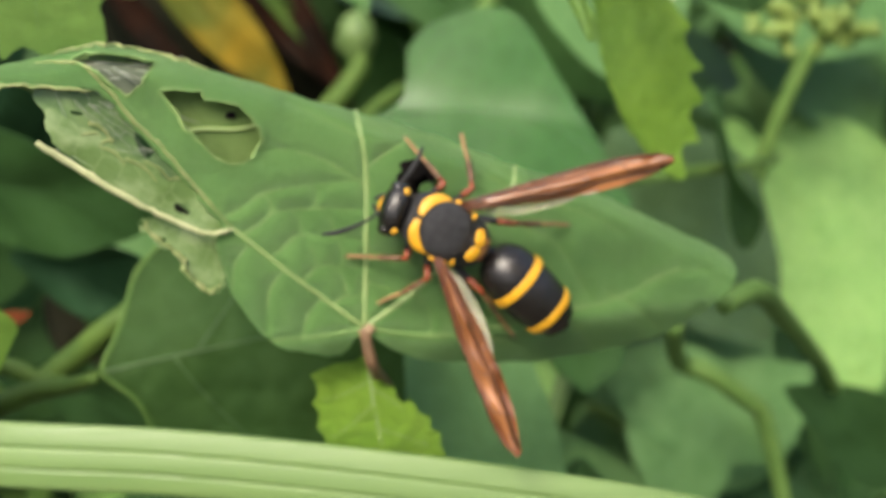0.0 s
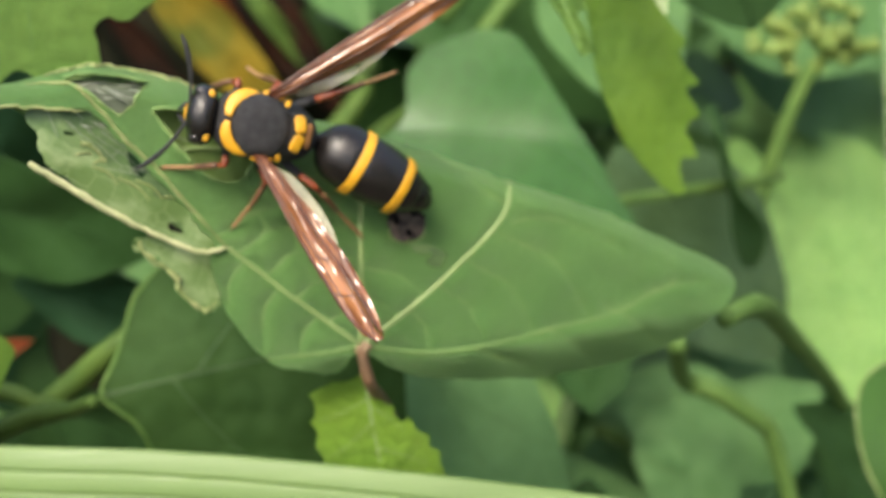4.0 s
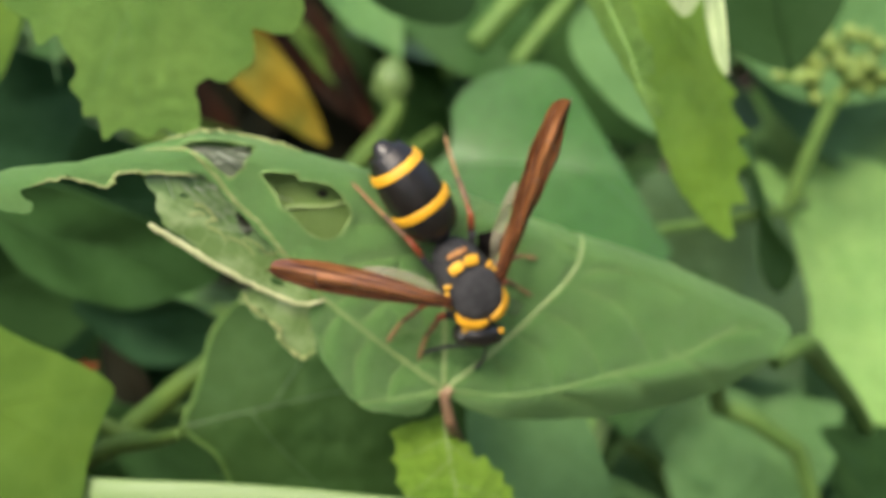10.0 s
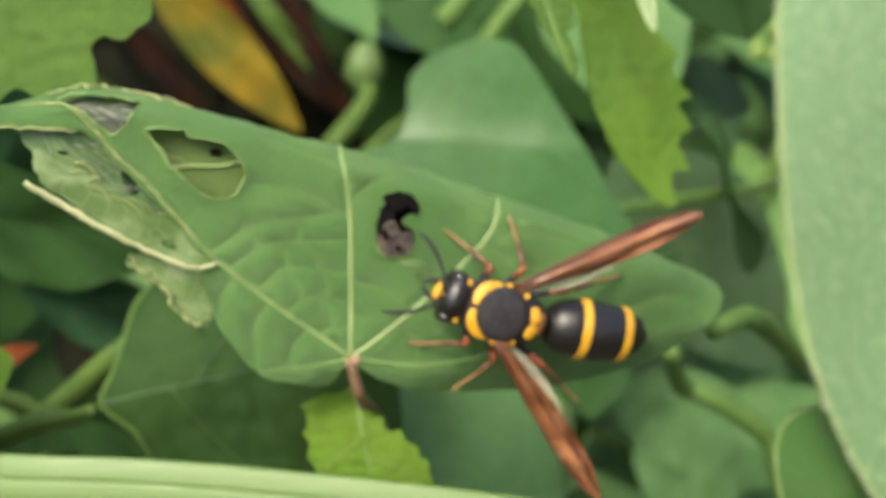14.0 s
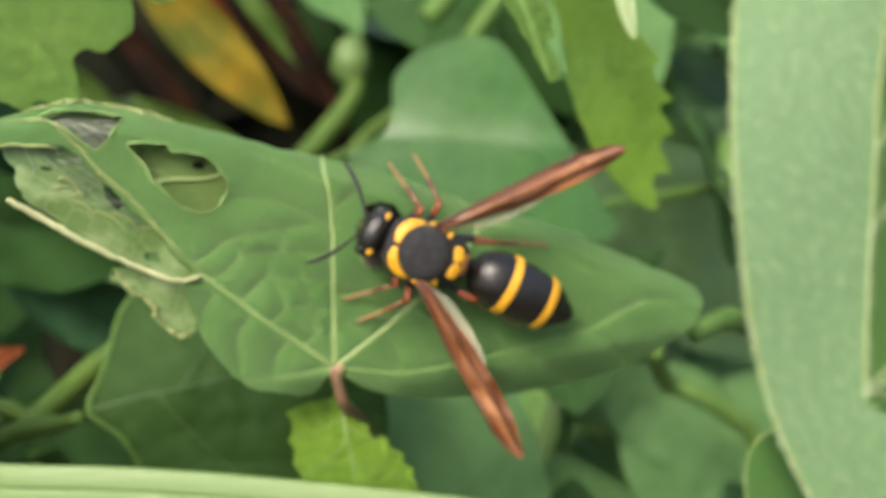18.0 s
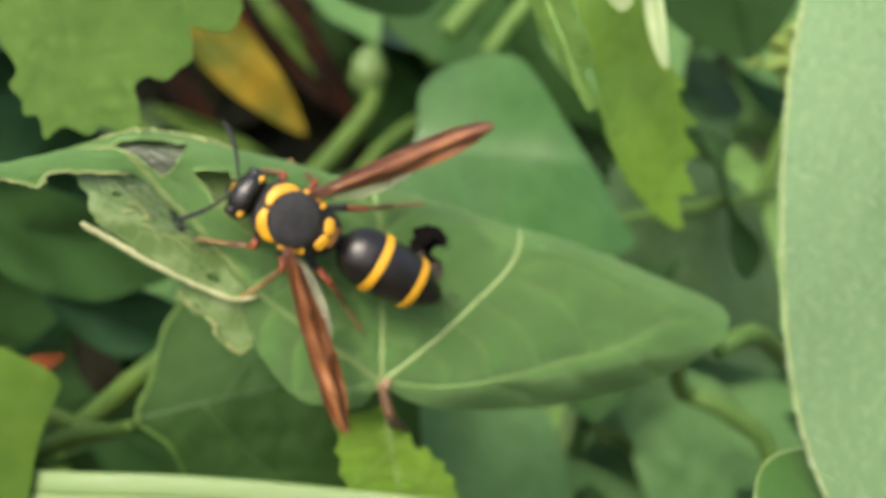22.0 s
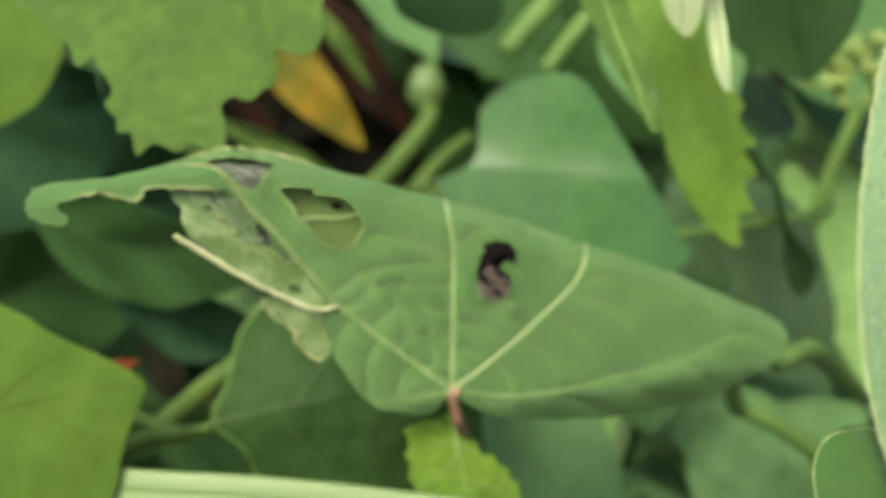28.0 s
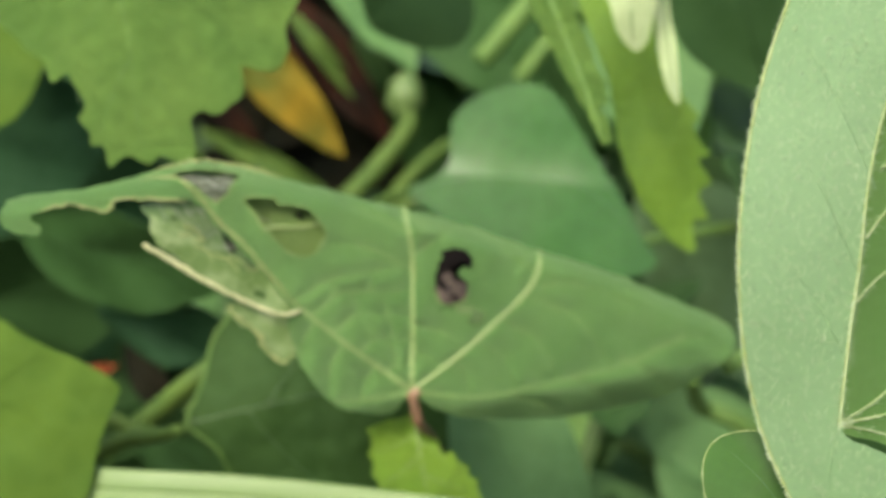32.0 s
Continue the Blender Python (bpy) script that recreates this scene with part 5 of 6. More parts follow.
def backdrop_leaves():
    shaped_leaf("heart_leaf", [(59.8, 24), (61.4, 28.2), (64.4, 27.4), (68.7, 22.6), (73, 27), (79, 29.5), (88.8, 27.3), (98, 18), (97, 4), (90, -8), (86, -22), (83.4, -35), (78, -28), (72.1, -20.3), (66, -10), (61, 2), (59.2, 13)],
                220, (0.05, 0.45), M_PALE, "broad light green heart-shaped leaf", [[(68.7, 22.6), (74, 8), (79, -10), (83, -32)]], 0.2, 0.9, 0.2, 35, 0.4, pucker=(6.0, 0.7))
    shaped_leaf("round_leaf", [(32.1, -21.8), (38.1, -20.3), (43.9, -23.3), (44.9, -29.7), (44.1, -36.0), (38.6, -39.6), (32.3, -37.7), (28.4, -29.5), (29.6, -24.5)], 170, (0.1, 0.3), M_HAZE, "soft blue-green rounded leaf in the undergrowth", [[(33, -38), (37, -29), (38, -21.5)]], 0.2, 0.7, 0.2, 53, 0.2)
    shaped_leaf("round_leaf", [(46.8, -12), (54.3, -8.1), (60.5, -13.4), (62.4, -23.9), (58.1, -33.3), (49.7, -30.0), (45.7, -21.6)], 205, (0.1, 0.3), M_HAZE, "soft blue-green rounded leaf in the undergrowth", [[(50, -30), (53, -20), (54, -9)]], 0.2, 0.8, 0.2, 54, 0.25)
    stem("stem", [(27, 128, -9), (32.2, 150, -15.2), (37.0, 152, -17.3), (42.5, 154, -21.0), (45.7, 156, -24.2), (50, 160, -38)], (1.0, 1.5, 1.4, 1.2), M_STALK, "yellow-green bent stem in the undergrowth")
    stem("stem", [(4, 182, -23), (17.0, 190, -25.1), (22.1, 190, -26.1), (31.1, 190, -30.3), (35.0, 192, -40)], (1.0, 1.3, 1.2), M_STALK, "yellow-green bent stem in the undergrowth")
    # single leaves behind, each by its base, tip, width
    # two M_TEAL leaves, second and third, are added to fill dark gaps
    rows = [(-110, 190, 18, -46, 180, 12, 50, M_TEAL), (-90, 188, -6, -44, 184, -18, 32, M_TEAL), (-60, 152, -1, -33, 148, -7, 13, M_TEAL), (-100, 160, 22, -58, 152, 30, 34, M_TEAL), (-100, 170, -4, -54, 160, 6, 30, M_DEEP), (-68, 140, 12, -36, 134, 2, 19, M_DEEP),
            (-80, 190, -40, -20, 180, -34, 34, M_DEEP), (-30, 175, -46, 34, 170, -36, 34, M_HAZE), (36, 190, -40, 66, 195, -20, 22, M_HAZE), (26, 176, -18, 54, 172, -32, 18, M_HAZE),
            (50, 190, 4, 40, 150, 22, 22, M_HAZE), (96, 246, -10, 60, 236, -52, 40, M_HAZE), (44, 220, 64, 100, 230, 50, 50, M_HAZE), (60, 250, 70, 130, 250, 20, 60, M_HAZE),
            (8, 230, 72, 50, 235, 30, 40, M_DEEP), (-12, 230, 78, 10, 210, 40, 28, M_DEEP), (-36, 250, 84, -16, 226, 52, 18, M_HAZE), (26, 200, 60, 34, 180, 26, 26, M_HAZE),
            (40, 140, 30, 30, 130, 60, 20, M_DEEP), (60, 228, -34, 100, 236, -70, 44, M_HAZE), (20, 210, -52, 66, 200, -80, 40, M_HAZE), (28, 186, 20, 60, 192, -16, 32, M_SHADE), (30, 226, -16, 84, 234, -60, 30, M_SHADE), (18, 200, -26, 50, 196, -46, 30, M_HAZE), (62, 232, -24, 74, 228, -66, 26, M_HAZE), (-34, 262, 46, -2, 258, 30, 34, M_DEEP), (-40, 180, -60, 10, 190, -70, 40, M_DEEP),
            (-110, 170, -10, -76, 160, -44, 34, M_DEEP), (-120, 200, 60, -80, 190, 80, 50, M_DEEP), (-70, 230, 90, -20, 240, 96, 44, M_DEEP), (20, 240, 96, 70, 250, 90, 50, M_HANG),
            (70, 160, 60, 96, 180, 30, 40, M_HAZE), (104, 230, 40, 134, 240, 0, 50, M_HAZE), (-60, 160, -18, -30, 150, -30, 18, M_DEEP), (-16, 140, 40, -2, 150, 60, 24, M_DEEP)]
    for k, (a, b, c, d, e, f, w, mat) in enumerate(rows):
        names = {M_TEAL: "shaded blue-green leaf, its deep shade put into the colour", M_SHADE: "dull grey-green leaf in the undergrowth", M_DEEP: "green undergrowth leaf with shade put into its colour", M_GLOSS: "blue-green smooth leaf in the undergrowth", M_PALE: "light green leaf in the undergrowth", M_HANG: "bright green leaf in the undergrowth", M_HAZE: "soft mid-green leaf in the undergrowth"}
        # M_DEEP and M_TEAL leaves are tilted face down so that they render darker
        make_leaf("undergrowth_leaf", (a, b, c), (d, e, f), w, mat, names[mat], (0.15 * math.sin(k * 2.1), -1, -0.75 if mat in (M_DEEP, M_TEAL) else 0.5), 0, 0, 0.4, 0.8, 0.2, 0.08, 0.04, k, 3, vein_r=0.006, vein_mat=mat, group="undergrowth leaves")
    rng = random.Random(77)
    kinds = []
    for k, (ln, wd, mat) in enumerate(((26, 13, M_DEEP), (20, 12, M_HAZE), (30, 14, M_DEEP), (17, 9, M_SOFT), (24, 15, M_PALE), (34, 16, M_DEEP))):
        kinds.append(make_leaf("small_leaf", (0, 320, -150 - 20 * k), (ln, 320, -150 - 20 * k), wd, mat, {M_DEEP: "small undergrowth leaf with shade put into its colour", M_HAZE: "small green leaf in the undergrowth", M_SOFT: "small soft toothed leaf in the undergrowth", M_PALE: "small light green leaf in the undergrowth"}[mat],
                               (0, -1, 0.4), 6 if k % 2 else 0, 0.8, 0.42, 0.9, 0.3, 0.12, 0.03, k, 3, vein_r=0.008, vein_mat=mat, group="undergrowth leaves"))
    for k in range(150):
        low = k % 3
        y = rng.uniform(150, 240) if low else rng.uniform(240, 300)
        x = rng.uniform(-0.5, 0.5) * y
        z = rng.uniform(-0.32, -0.07) * y if low else rng.uniform(-0.3, 0.34) * y
        if low and x < -0.2 * y and z > -0.1 * y:
            continue
        a = rng.uniform(-3.1, 3.1)
        face = (rng.gauss(0, 0.35), -1, rng.gauss(0.5, 0.4))
        kind = kinds[rng.choice((0, 0, 1, 1, 2, 3, 4, 5))]
        m = placed((x, y, z), (x + math.cos(a), y + rng.gauss(0, 0.4), z + math.sin(a)), face)
        if not (x > 0.22 * y and z > -0.19 * y and y < 240):
            copy_thing(kind, m)
    for k in range(26):
        y = rng.uniform(160, 280)
        x, z = rng.uniform(-0.45, 0.45) * y, rng.uniform(-0.3, -0.02) * y
        a = rng.gauss(1.2, 0.6)
        ln = min(rng.uniform(12, 40), max(6, -z * 0.8))
        line = [(x, y, z), (x + ln * 0.5 * math.cos(a) + rng.gauss(0, 3), y + 4, z + ln * 0.5 * math.sin(a)), (x + ln * math.cos(a), y + rng.gauss(0, 8), z + ln * math.sin(a))]
        width = (rng.uniform(0.6, 1.4), 0.5)
        if not (x > 0.2 * y and z > -0.2 * y and y < 245):
            stem("stem", line, width, M_STALK, "thin green stem in the undergrowth")
    # farther thicket: one spreading mass of leaves
    rng = random.Random(21)
    verts, faces, hedge_v, hedge_f = [], [], [], []
    for k in range(1500):
        y = rng.uniform(265, 620)
        cx, cz = rng.uniform(-0.62, 0.62) * y, rng.uniform(-0.42, 0.42) * y
        ln, wd = rng.uniform(22, 55), rng.uniform(12, 30)
        m = Euler((rng.gauss(0.6, 0.5), rng.gauss(0, 0.5), rng.uniform(0, 6.3))).to_matrix()
        turn = Matrix.Rotation(radians(90), 3, "X")
        b = len(verts)
        prof = ((0, 0.05), (0.15, 0.6), (0.4, 1.0), (0.7, 0.7), (0.9, 0.25), (1.0, 0.02))
        for s, h in prof:
            for side in (-1, 0, 1):
                p = turn @ m @ Vector(((s - 0.5) * ln, side * h * wd / 2, 0.12 * abs(side) * h * wd - 0.1 * ln * s * s))
                verts.append((cx + p.x, y + p.y, cz + p.z))
        for i in range(len(prof) - 1):
            for j in range(2):
                q = b + i * 3 + j
                faces.append((q, q + 3, q + 4, q + 1))
    # the hedge that stands round the place
    for k in range(5200):
        a, r = rng.uniform(0, 2 * math.pi), 640 + 1700 * rng.uniform(0, 1) ** 0.7
        r *= 1 + 0.22 * noise.noise((math.cos(a) * 1.5, math.sin(a) * 1.5, 3.0))
        x, y = r * math.cos(a), 150 + r * math.sin(a)
        tall = min(1500, 60 + max(0, r - 640) * 1.15) * (0.8 + 0.4 * noise.noise((x * 0.002, y * 0.002, 7.0)))
        z = rng.uniform(0.0, 1.0) ** 0.8 * tall - 10
        if k % 9 == 0:
            b = len(hedge_v)
            hedge_v += [(x + 30, y, -40), (x + 36, y, -40), (x + 33, y + 5, -40), (x - 2, y, z), (x + 2, y, z), (x, y + 3, z)]
            hedge_f += [(b, b + 1, b + 4, b + 3), (b + 1, b + 2, b + 5, b + 4), (b + 2, b, b + 3, b + 5)]
        ln, wd = rng.uniform(80, 190), rng.uniform(45, 110)
        m = Euler((rng.gauss(0.3, 0.6), rng.gauss(0.5, 0.5), rng.uniform(0, 6.3))).to_matrix()
        b = len(hedge_v)
        for s, h in ((0, 0.05), (0.3, 0.9), (0.65, 0.75), (1.0, 0.03)):
            for side in (-1, 0, 1):
                p = m @ Vector(((s - 0.5) * ln, side * h * wd / 2, 0.12 * abs(side) * h * wd - 0.1 * ln * s * s))
                hedge_v.append((x + p.x, y + p.y, z + p.z))
        for i in range(3):
            for j in range(2):
                q = b + i * 3 + j
                hedge_f.append((q, q + 3, q + 4, q + 1))
    tagged(new("undergrowth", mesh_from("undergrowth", hedge_v, hedge_f, M_THICKET)), "shaded green undergrowth rising to bushes round the place", "undergrowth", kind="stuff")
    ob = new("thicket", mesh_from("thicket", verts, faces, M_THICKET))
    ob.matrix_world = PLAN
    tagged(ob, "dense shaded green thicket behind the leaves", "foliage", kind="stuff")


def thicket_material():
    m, nt, bsdf, out = mat_base("thicket leaves")
    geo = nt.nodes.new("ShaderNodeNewGeometry")
    tone = mix_rgb(nt, ramp(nt, geo.outputs["Random Per Island"], 0, 1), (0.035, 0.095, 0.025), (0.085, 0.18, 0.045))
    n = node(nt, "ShaderNodeTexNoise", Scale=60.0, Detail=3.0)
    nt.links.new(nt.nodes.new("ShaderNodeTexCoord").outputs["Object"], n.inputs["Vector"])
    nt.links.new(mix_rgb(nt, ramp(nt, n.outputs["Fac"], 0.3, 0.7, 0, 0.4), tone, (0.02, 0.06, 0.018)), bsdf.inputs["Base Color"])
    bsdf.inputs["Roughness"].default_value = 0.5
    return m


M_THICKET = thicket_material()
backdrop_leaves()


# ---- the wasp ----
def wasp():
    """A potter wasp, 18 mm long: x towards its head, z up its back."""
    w = thing("potter_wasp", PLAN, "black potter wasp with orange-yellow bands and amber wings", "wasp")
    moving = {}
    # thorax
    part("thorax", rounded("thorax", [(3.1, 0.5, 0.5, 0.1), (2.85, 1.6, 1.2, 0.1), (1.8, 2.25, 1.75, 0.1), (0.2, 2.45, 1.95, 0.1), (-1.6, 2.3, 1.85, 0.0), (-2.9, 2.0, 1.6, -0.2), (-4.0, 1.4, 1.2, -0.5), (-4.6, 0.5, 0.5, -0.8)], M_BLACK, 28, 0.02), w, "matt black thorax")
    # yellow collar in front of the back shield: two curved bands that meet in the middle
    for side in (1, -1):
        verts, faces = [], []
        n = 16
        for i in range(n + 1):
            a = radians(4 + 74 * i / n)
            wide = 0.72 * math.sin(math.pi * min(1, (i + 2.0) / (n + 2.2))) ** 0.7 + 0.06
            for j in range(6):
                r = 2.22 + wide * j / 5
                x, y = 0.1 + r * math.cos(a), side * r * math.sin(a) * 0.97
                h = 1.25 + 0.62 * math.sqrt(max(0.02, 1 - (r / 3.35) ** 2)) * 1.4 - 0.12 * (j / 5) ** 2 - 0.35 * (i / n) ** 2
                verts.append((x, y, h))
        for i in range(n):
            for j in range(5):
                q = i * 6 + j
                faces.append((q, q + 1, q + 7, q + 6) if side > 0 else (q, q + 6, q + 7, q + 1))
        me = mesh_from("collar", verts, faces, M_BANDS)
        bm = bmesh.new()
        bm.from_mesh(me)
        bmesh.ops.solidify(bm, geom=bm.faces[:], thickness=0.3 * MM)
        bm.to_mesh(me)
        bm.free()
        me.polygons.foreach_set("use_smooth", [True] * len(me.polygons))
        part("collar", me, w, "orange-yellow collar")
    part("back_shield", pad("back_shield", (2.16, 2.24, 0.97), M_BLACK, 0.86, 18, 36), w, "matt grey-black rounded shield").location = (0.08 * MM, 0, 1.38 * MM)
    for side in (1, -1):
        part("shoulder_cap", blob("shoulder_cap", (0.46, 0.22, 0.24), M_BANDS, 0.1, 5), w, "yellow wing cap").location = (-0.1 * MM, side * 2.35 * MM, 1.25 * MM)
        part("wing_root", blob("wing_root", (0.24, 0.2, 0.22), M_BANDS, 0.3, 6), w, "small yellow spot").location = (-1.0 * MM, side * 2.2 * MM, 1.3 * MM)
        part("wing_root", pad("wing_root", (0.2, 0.34, 0.18), M_BANDS, 0.7), w, "small yellow spot").matrix_basis = pose(-1.55 * MM, side * 1.95 * MM, 1.42 * MM, -side * 30, 0, side * 20)
        part("rear_spot", pad("rear_spot", (0.44, 0.68, 0.17), M_BANDS, 0.62), w, "orange-yellow plate on the back").matrix_basis = pose(-2.66 * MM, side * 0.69 * MM, 1.7 * MM, -side * 12, -14, -side * 12)
    part("hind_plate", pad("hind_plate", (0.26, 0.95, 0.22), M_RUST, 0.65), w, "rust-orange hind plate").matrix_basis = pose(-3.52 * MM, 0, 1.14 * MM, 0, -35, 0)
    # head
    head = part("head", rounded("head", [(1.2, 0.5, 0.5, -0.5), (1.02, 1.35, 1.2, -0.4), (0.45, 2.05, 1.62, -0.25), (-0.3, 2.12, 1.55, -0.1), (-0.78, 1.6, 1.15, 0), (-0.92, 0.5, 0.5, 0)], M_GLOSSBLACK, 24, 0.02), w, "black head")
    head.matrix_basis = pose(3.9 * MM, 0, 0.1 * MM)
    moving["head"] = head
    for side in (1, -1):
        part("eye", blob("eye", (0.75, 0.55, 1.0), M_EYE, 0.0, 0, 12, 16), head, "glossy dark eye").matrix_basis = pose(0.2 * MM, side * 1.62 * MM, -0.1 * MM, 0, 0, side * 12)
        part("cheek_spot", blob("cheek_spot", (0.25, 0.35, 0.3), M_BANDS, 0.1, 2), head, "yellow spot").matrix_basis = pose(-0.5 * MM, side * 1.5 * MM, 0.75 * MM)
        part("jaw", tube("jaw", spline([(0.9, side * 0.7, -1.2), (1.6, side * 0.55, -1.6), (2.1, side * 0.1, -1.9)], 5), (0.3, 0.22, 0.06), M_BLACK, 7), head, "black jaw")
        a = part("antenna", tube("antenna", spline([(-0.1, 0, -0.05), (0.7, 0, 0.05), (1.5, 0, 0.0)], 5), (0.12, 0.11, 0.13), M_BLACK, 8), head, "black elbowed antenna")
        a.matrix_basis = pose(0.95 * MM, side * 0.55 * MM, 0.45 * MM, 0, -10, side * 60)
        part("whip", tube("whip", spline([(1.42, 0, 0.0), (2.6, side * -0.12, 0.0), (3.9, side * -0.45, -0.1), (4.8, side * -0.9, -0.3)], 6), (0.12, 0.16, 0.19, 0.17, 0.07), M_BLACK, 8), a)
        moving["antenna" + str(side)] = a
    part("face_plate", blob("face_plate", (0.5, 0.85, 0.7), M_BANDS, 0.1, 4), head, "yellow face plate").matrix_basis = pose(0.98 * MM, 0, -0.75 * MM)
    part("brow_spot", blob("brow_spot", (0.3, 0.42, 0.2), M_BANDS, 0.1, 9), head, "yellow brow spot").matrix_basis = pose(0.86 * MM, 0, 0.42 * MM)
    # abdomen, hinged at the waist
    ab = part("abdomen", rounded("abdomen", [(0.3, 0.35, 0.35, 0), (-0.2, 0.75, 0.7, 0), (-0.7, 1.55, 1.4, 0), (-1.5, 2.16, 1.95, 0), (-2.5, 2.42, 2.2, 0), (-3.2, 2.46, 2.22, 0)], M_GLOSSBLACK, 32), w, "satin black abdomen")
    ab.matrix_basis = pose(-4.1 * MM, 0, -0.7 * MM)
    moving["abdomen"] = ab
    part("yellow_band", rounded("yellow_band", [(-3.15, 2.46, 2.22, 0), (-3.2, 2.53, 2.28, 0), (-3.5, 2.58, 2.32, 0), (-3.86, 2.58, 2.3, 0), (-3.92, 2.44, 2.18, 0)], M_BANDS, 32), ab, "orange-yellow band")
    part("segment", rounded("segment", [(-3.8, 2.3, 2.05, 0), (-4.1, 2.42, 2.18, 0), (-5.4, 2.44, 2.18, -0.05), (-7.0, 2.22, 1.98, -0.12)], M_GLOSSBLACK, 32), ab, "satin black ring")
    part("yellow_band", rounded("yellow_band", [(-6.92, 2.26, 2.01, -0.12), (-6.97, 2.33, 2.07, -0.12), (-7.25, 2.3, 2.04, -0.15), (-7.6, 2.18, 1.92, -0.18), (-7.67, 2.0, 1.76, -0.18)], M_BANDS, 32), ab, "orange-yellow band")
    part("segment", rounded("segment", [(-7.4, 1.9, 1.65, -0.18), (-7.7, 1.98, 1.72, -0.2), (-8.8, 1.5, 1.3, -0.35)], M_GLOSSBLACK, 28), ab, "satin black ring")
    tail = part("tail", rounded("tail", [(-2.5, 1.0, 0.8, -0.25), (-2.8, 1.4, 1.2, -0.25), (-3.7, 1.68, 1.4, -0.25), (-5.1, 1.66, 1.38, -0.3), (-7.1, 1.5, 1.26, -0.35), (-8.3, 1.2, 1.0, -0.45), (-9.0, 0.8, 0.68, -0.6), (-9.4, 0.45, 0.38, -0.7), (-9.5, 0.1, 0.1, -0.75)], M_GLOSSBLACK, 24), ab, "pointed black tail that slides out")
    moving["tail"] = tail
    part("waist", tube("waist", [(0.9, 0, 0), (-0.1, 0, 0), (-0.4, 0, 0)], (0.45, 0.36, 0.6), M_BLACK, 12), ab)
    # wings
    for side in (1, -1):
        def wing_form(u, v, side=side):
            s = u / 17.4
            fold = np.abs(np.mod((v + 1.3) / 0.62 + 0.12 * np.sin(u * 0.55 + side), 2.0) - 1.0)
            z = 0.45 * np.sin(np.clip((v + 1.1) / 2.1, 0, 1) * math.pi) + 0.36 * fold * np.minimum(1, u / 3) + 0.10 * np.sin(u * 0.42 + v * 2.6 + side) + 0.05 * np.sin(u * 0.9 - v * 5 + 2 * side) + (0.13 * np.sin(u * 1.6 + v * 1.7) * np.minimum(1, u / 4) if side > 0 else 0.012 * np.sin(u * 3.3 - v * 4)) - 0.6 * s * s
            return u, v, z
        top = [(0, 0.25), (2.3, 0.45), (5.8, 0.65), (10.4, 0.85), (13.4, 0.85), (15.6, 0.6), (16.6, 0.0)]
        bot = [(16.2, -0.55), (14.4, -1.0), (11.5, -1.25), (8, -1.15), (4.6, -0.9), (1.7, -0.6), (0, -0.3)]
        flip = -side
        out = spline([(u, v * flip) for u, v in (top + bot)], 5, True)

        def lifted(u, v, flip=flip):
            return wing_form(u, v * flip)[0], v, wing_form(u, v * flip)[2]
        fw = part("forewing", sheet("forewing", out, lifted, M_WING, 0.14, 0.05), w, "long amber-brown folded wing")
        fw.matrix_basis = pose(-0.25 * MM, side * 2.3 * MM, 1.3 * MM, 0, -9, side * 139)
        moving["wing" + str(side)] = fw
        for line, r in (([(0, 0.25), (5.8, 0.65), (10.4, 0.84), (13.8, 0.8), (16.6, 0.2)], 0.13), ([(0, 0.0), (4, 0.35), (9, 0.42), (12.6, 0.5)], 0.08), ([(0, -0.2), (4, -0.35), (9, -0.5), (13.2, -0.6), (15.5, -0.5)], 0.09), ([(1, -0.4), (5.6, -0.8), (10.4, -1.0)], 0.06),
                        ([(9, 0.55), (9.8, 0.0), (9.4, -0.5)], 0.06), ([(12.2, 0.7), (12.9, 0.1), (13.1, -0.6)], 0.06), ([(13.1, -0.1), (15.4, 0.0), (16.8, 0.2)], 0.05)):
            p = spline([(u, v * flip) for u, v in line], 4)
            pts = np.stack(lifted(p[:, 0], p[:, 1]), 1) + (0, 0, 0.03)
            part("wing_vein", tube("wing_vein", pts, (r, r, r * 0.5), M_WINGVEIN, 5), fw)
        hind = spline([(u, v * flip) for u, v in [(0.5, -0.2), (3, -0.5), (7, -0.9), (8.8, -1.15), (8.4, -1.5), (6.4, -1.75), (3.5, -1.6), (1.5, -0.95)]], 5, True)
        part("hindwing", sheet("hindwing", hind, lambda u, v: (u, v, -0.25 + 0.08 * np.sin(u * 1.5 + v * 3)), M_HINDWING, 0.3, 0.04), fw, "small clear hind wing")
    # legs: hip on the thorax, then thigh, shin, foot
    legs = {"front": (1.4, ((0.1, 0.8, -0.1), (-0.2, 2.0, 0.45), (1.4, 3.0, -1.3), (3.4, 4.0, -2.4))), "middle": (-0.4, ((0, 0.9, -0.2), (-0.6, 2.7, 0.6), (0.1, 4.6, -1.1), (1.2, 6.4, -2.4))), "hind": (-2.2, ((-0.6, 0.8, 0.0), (-3.2, 1.8, 0.9), (-5.9, 2.8, -0.7), (-9.0, 4.0, -2.1)))}
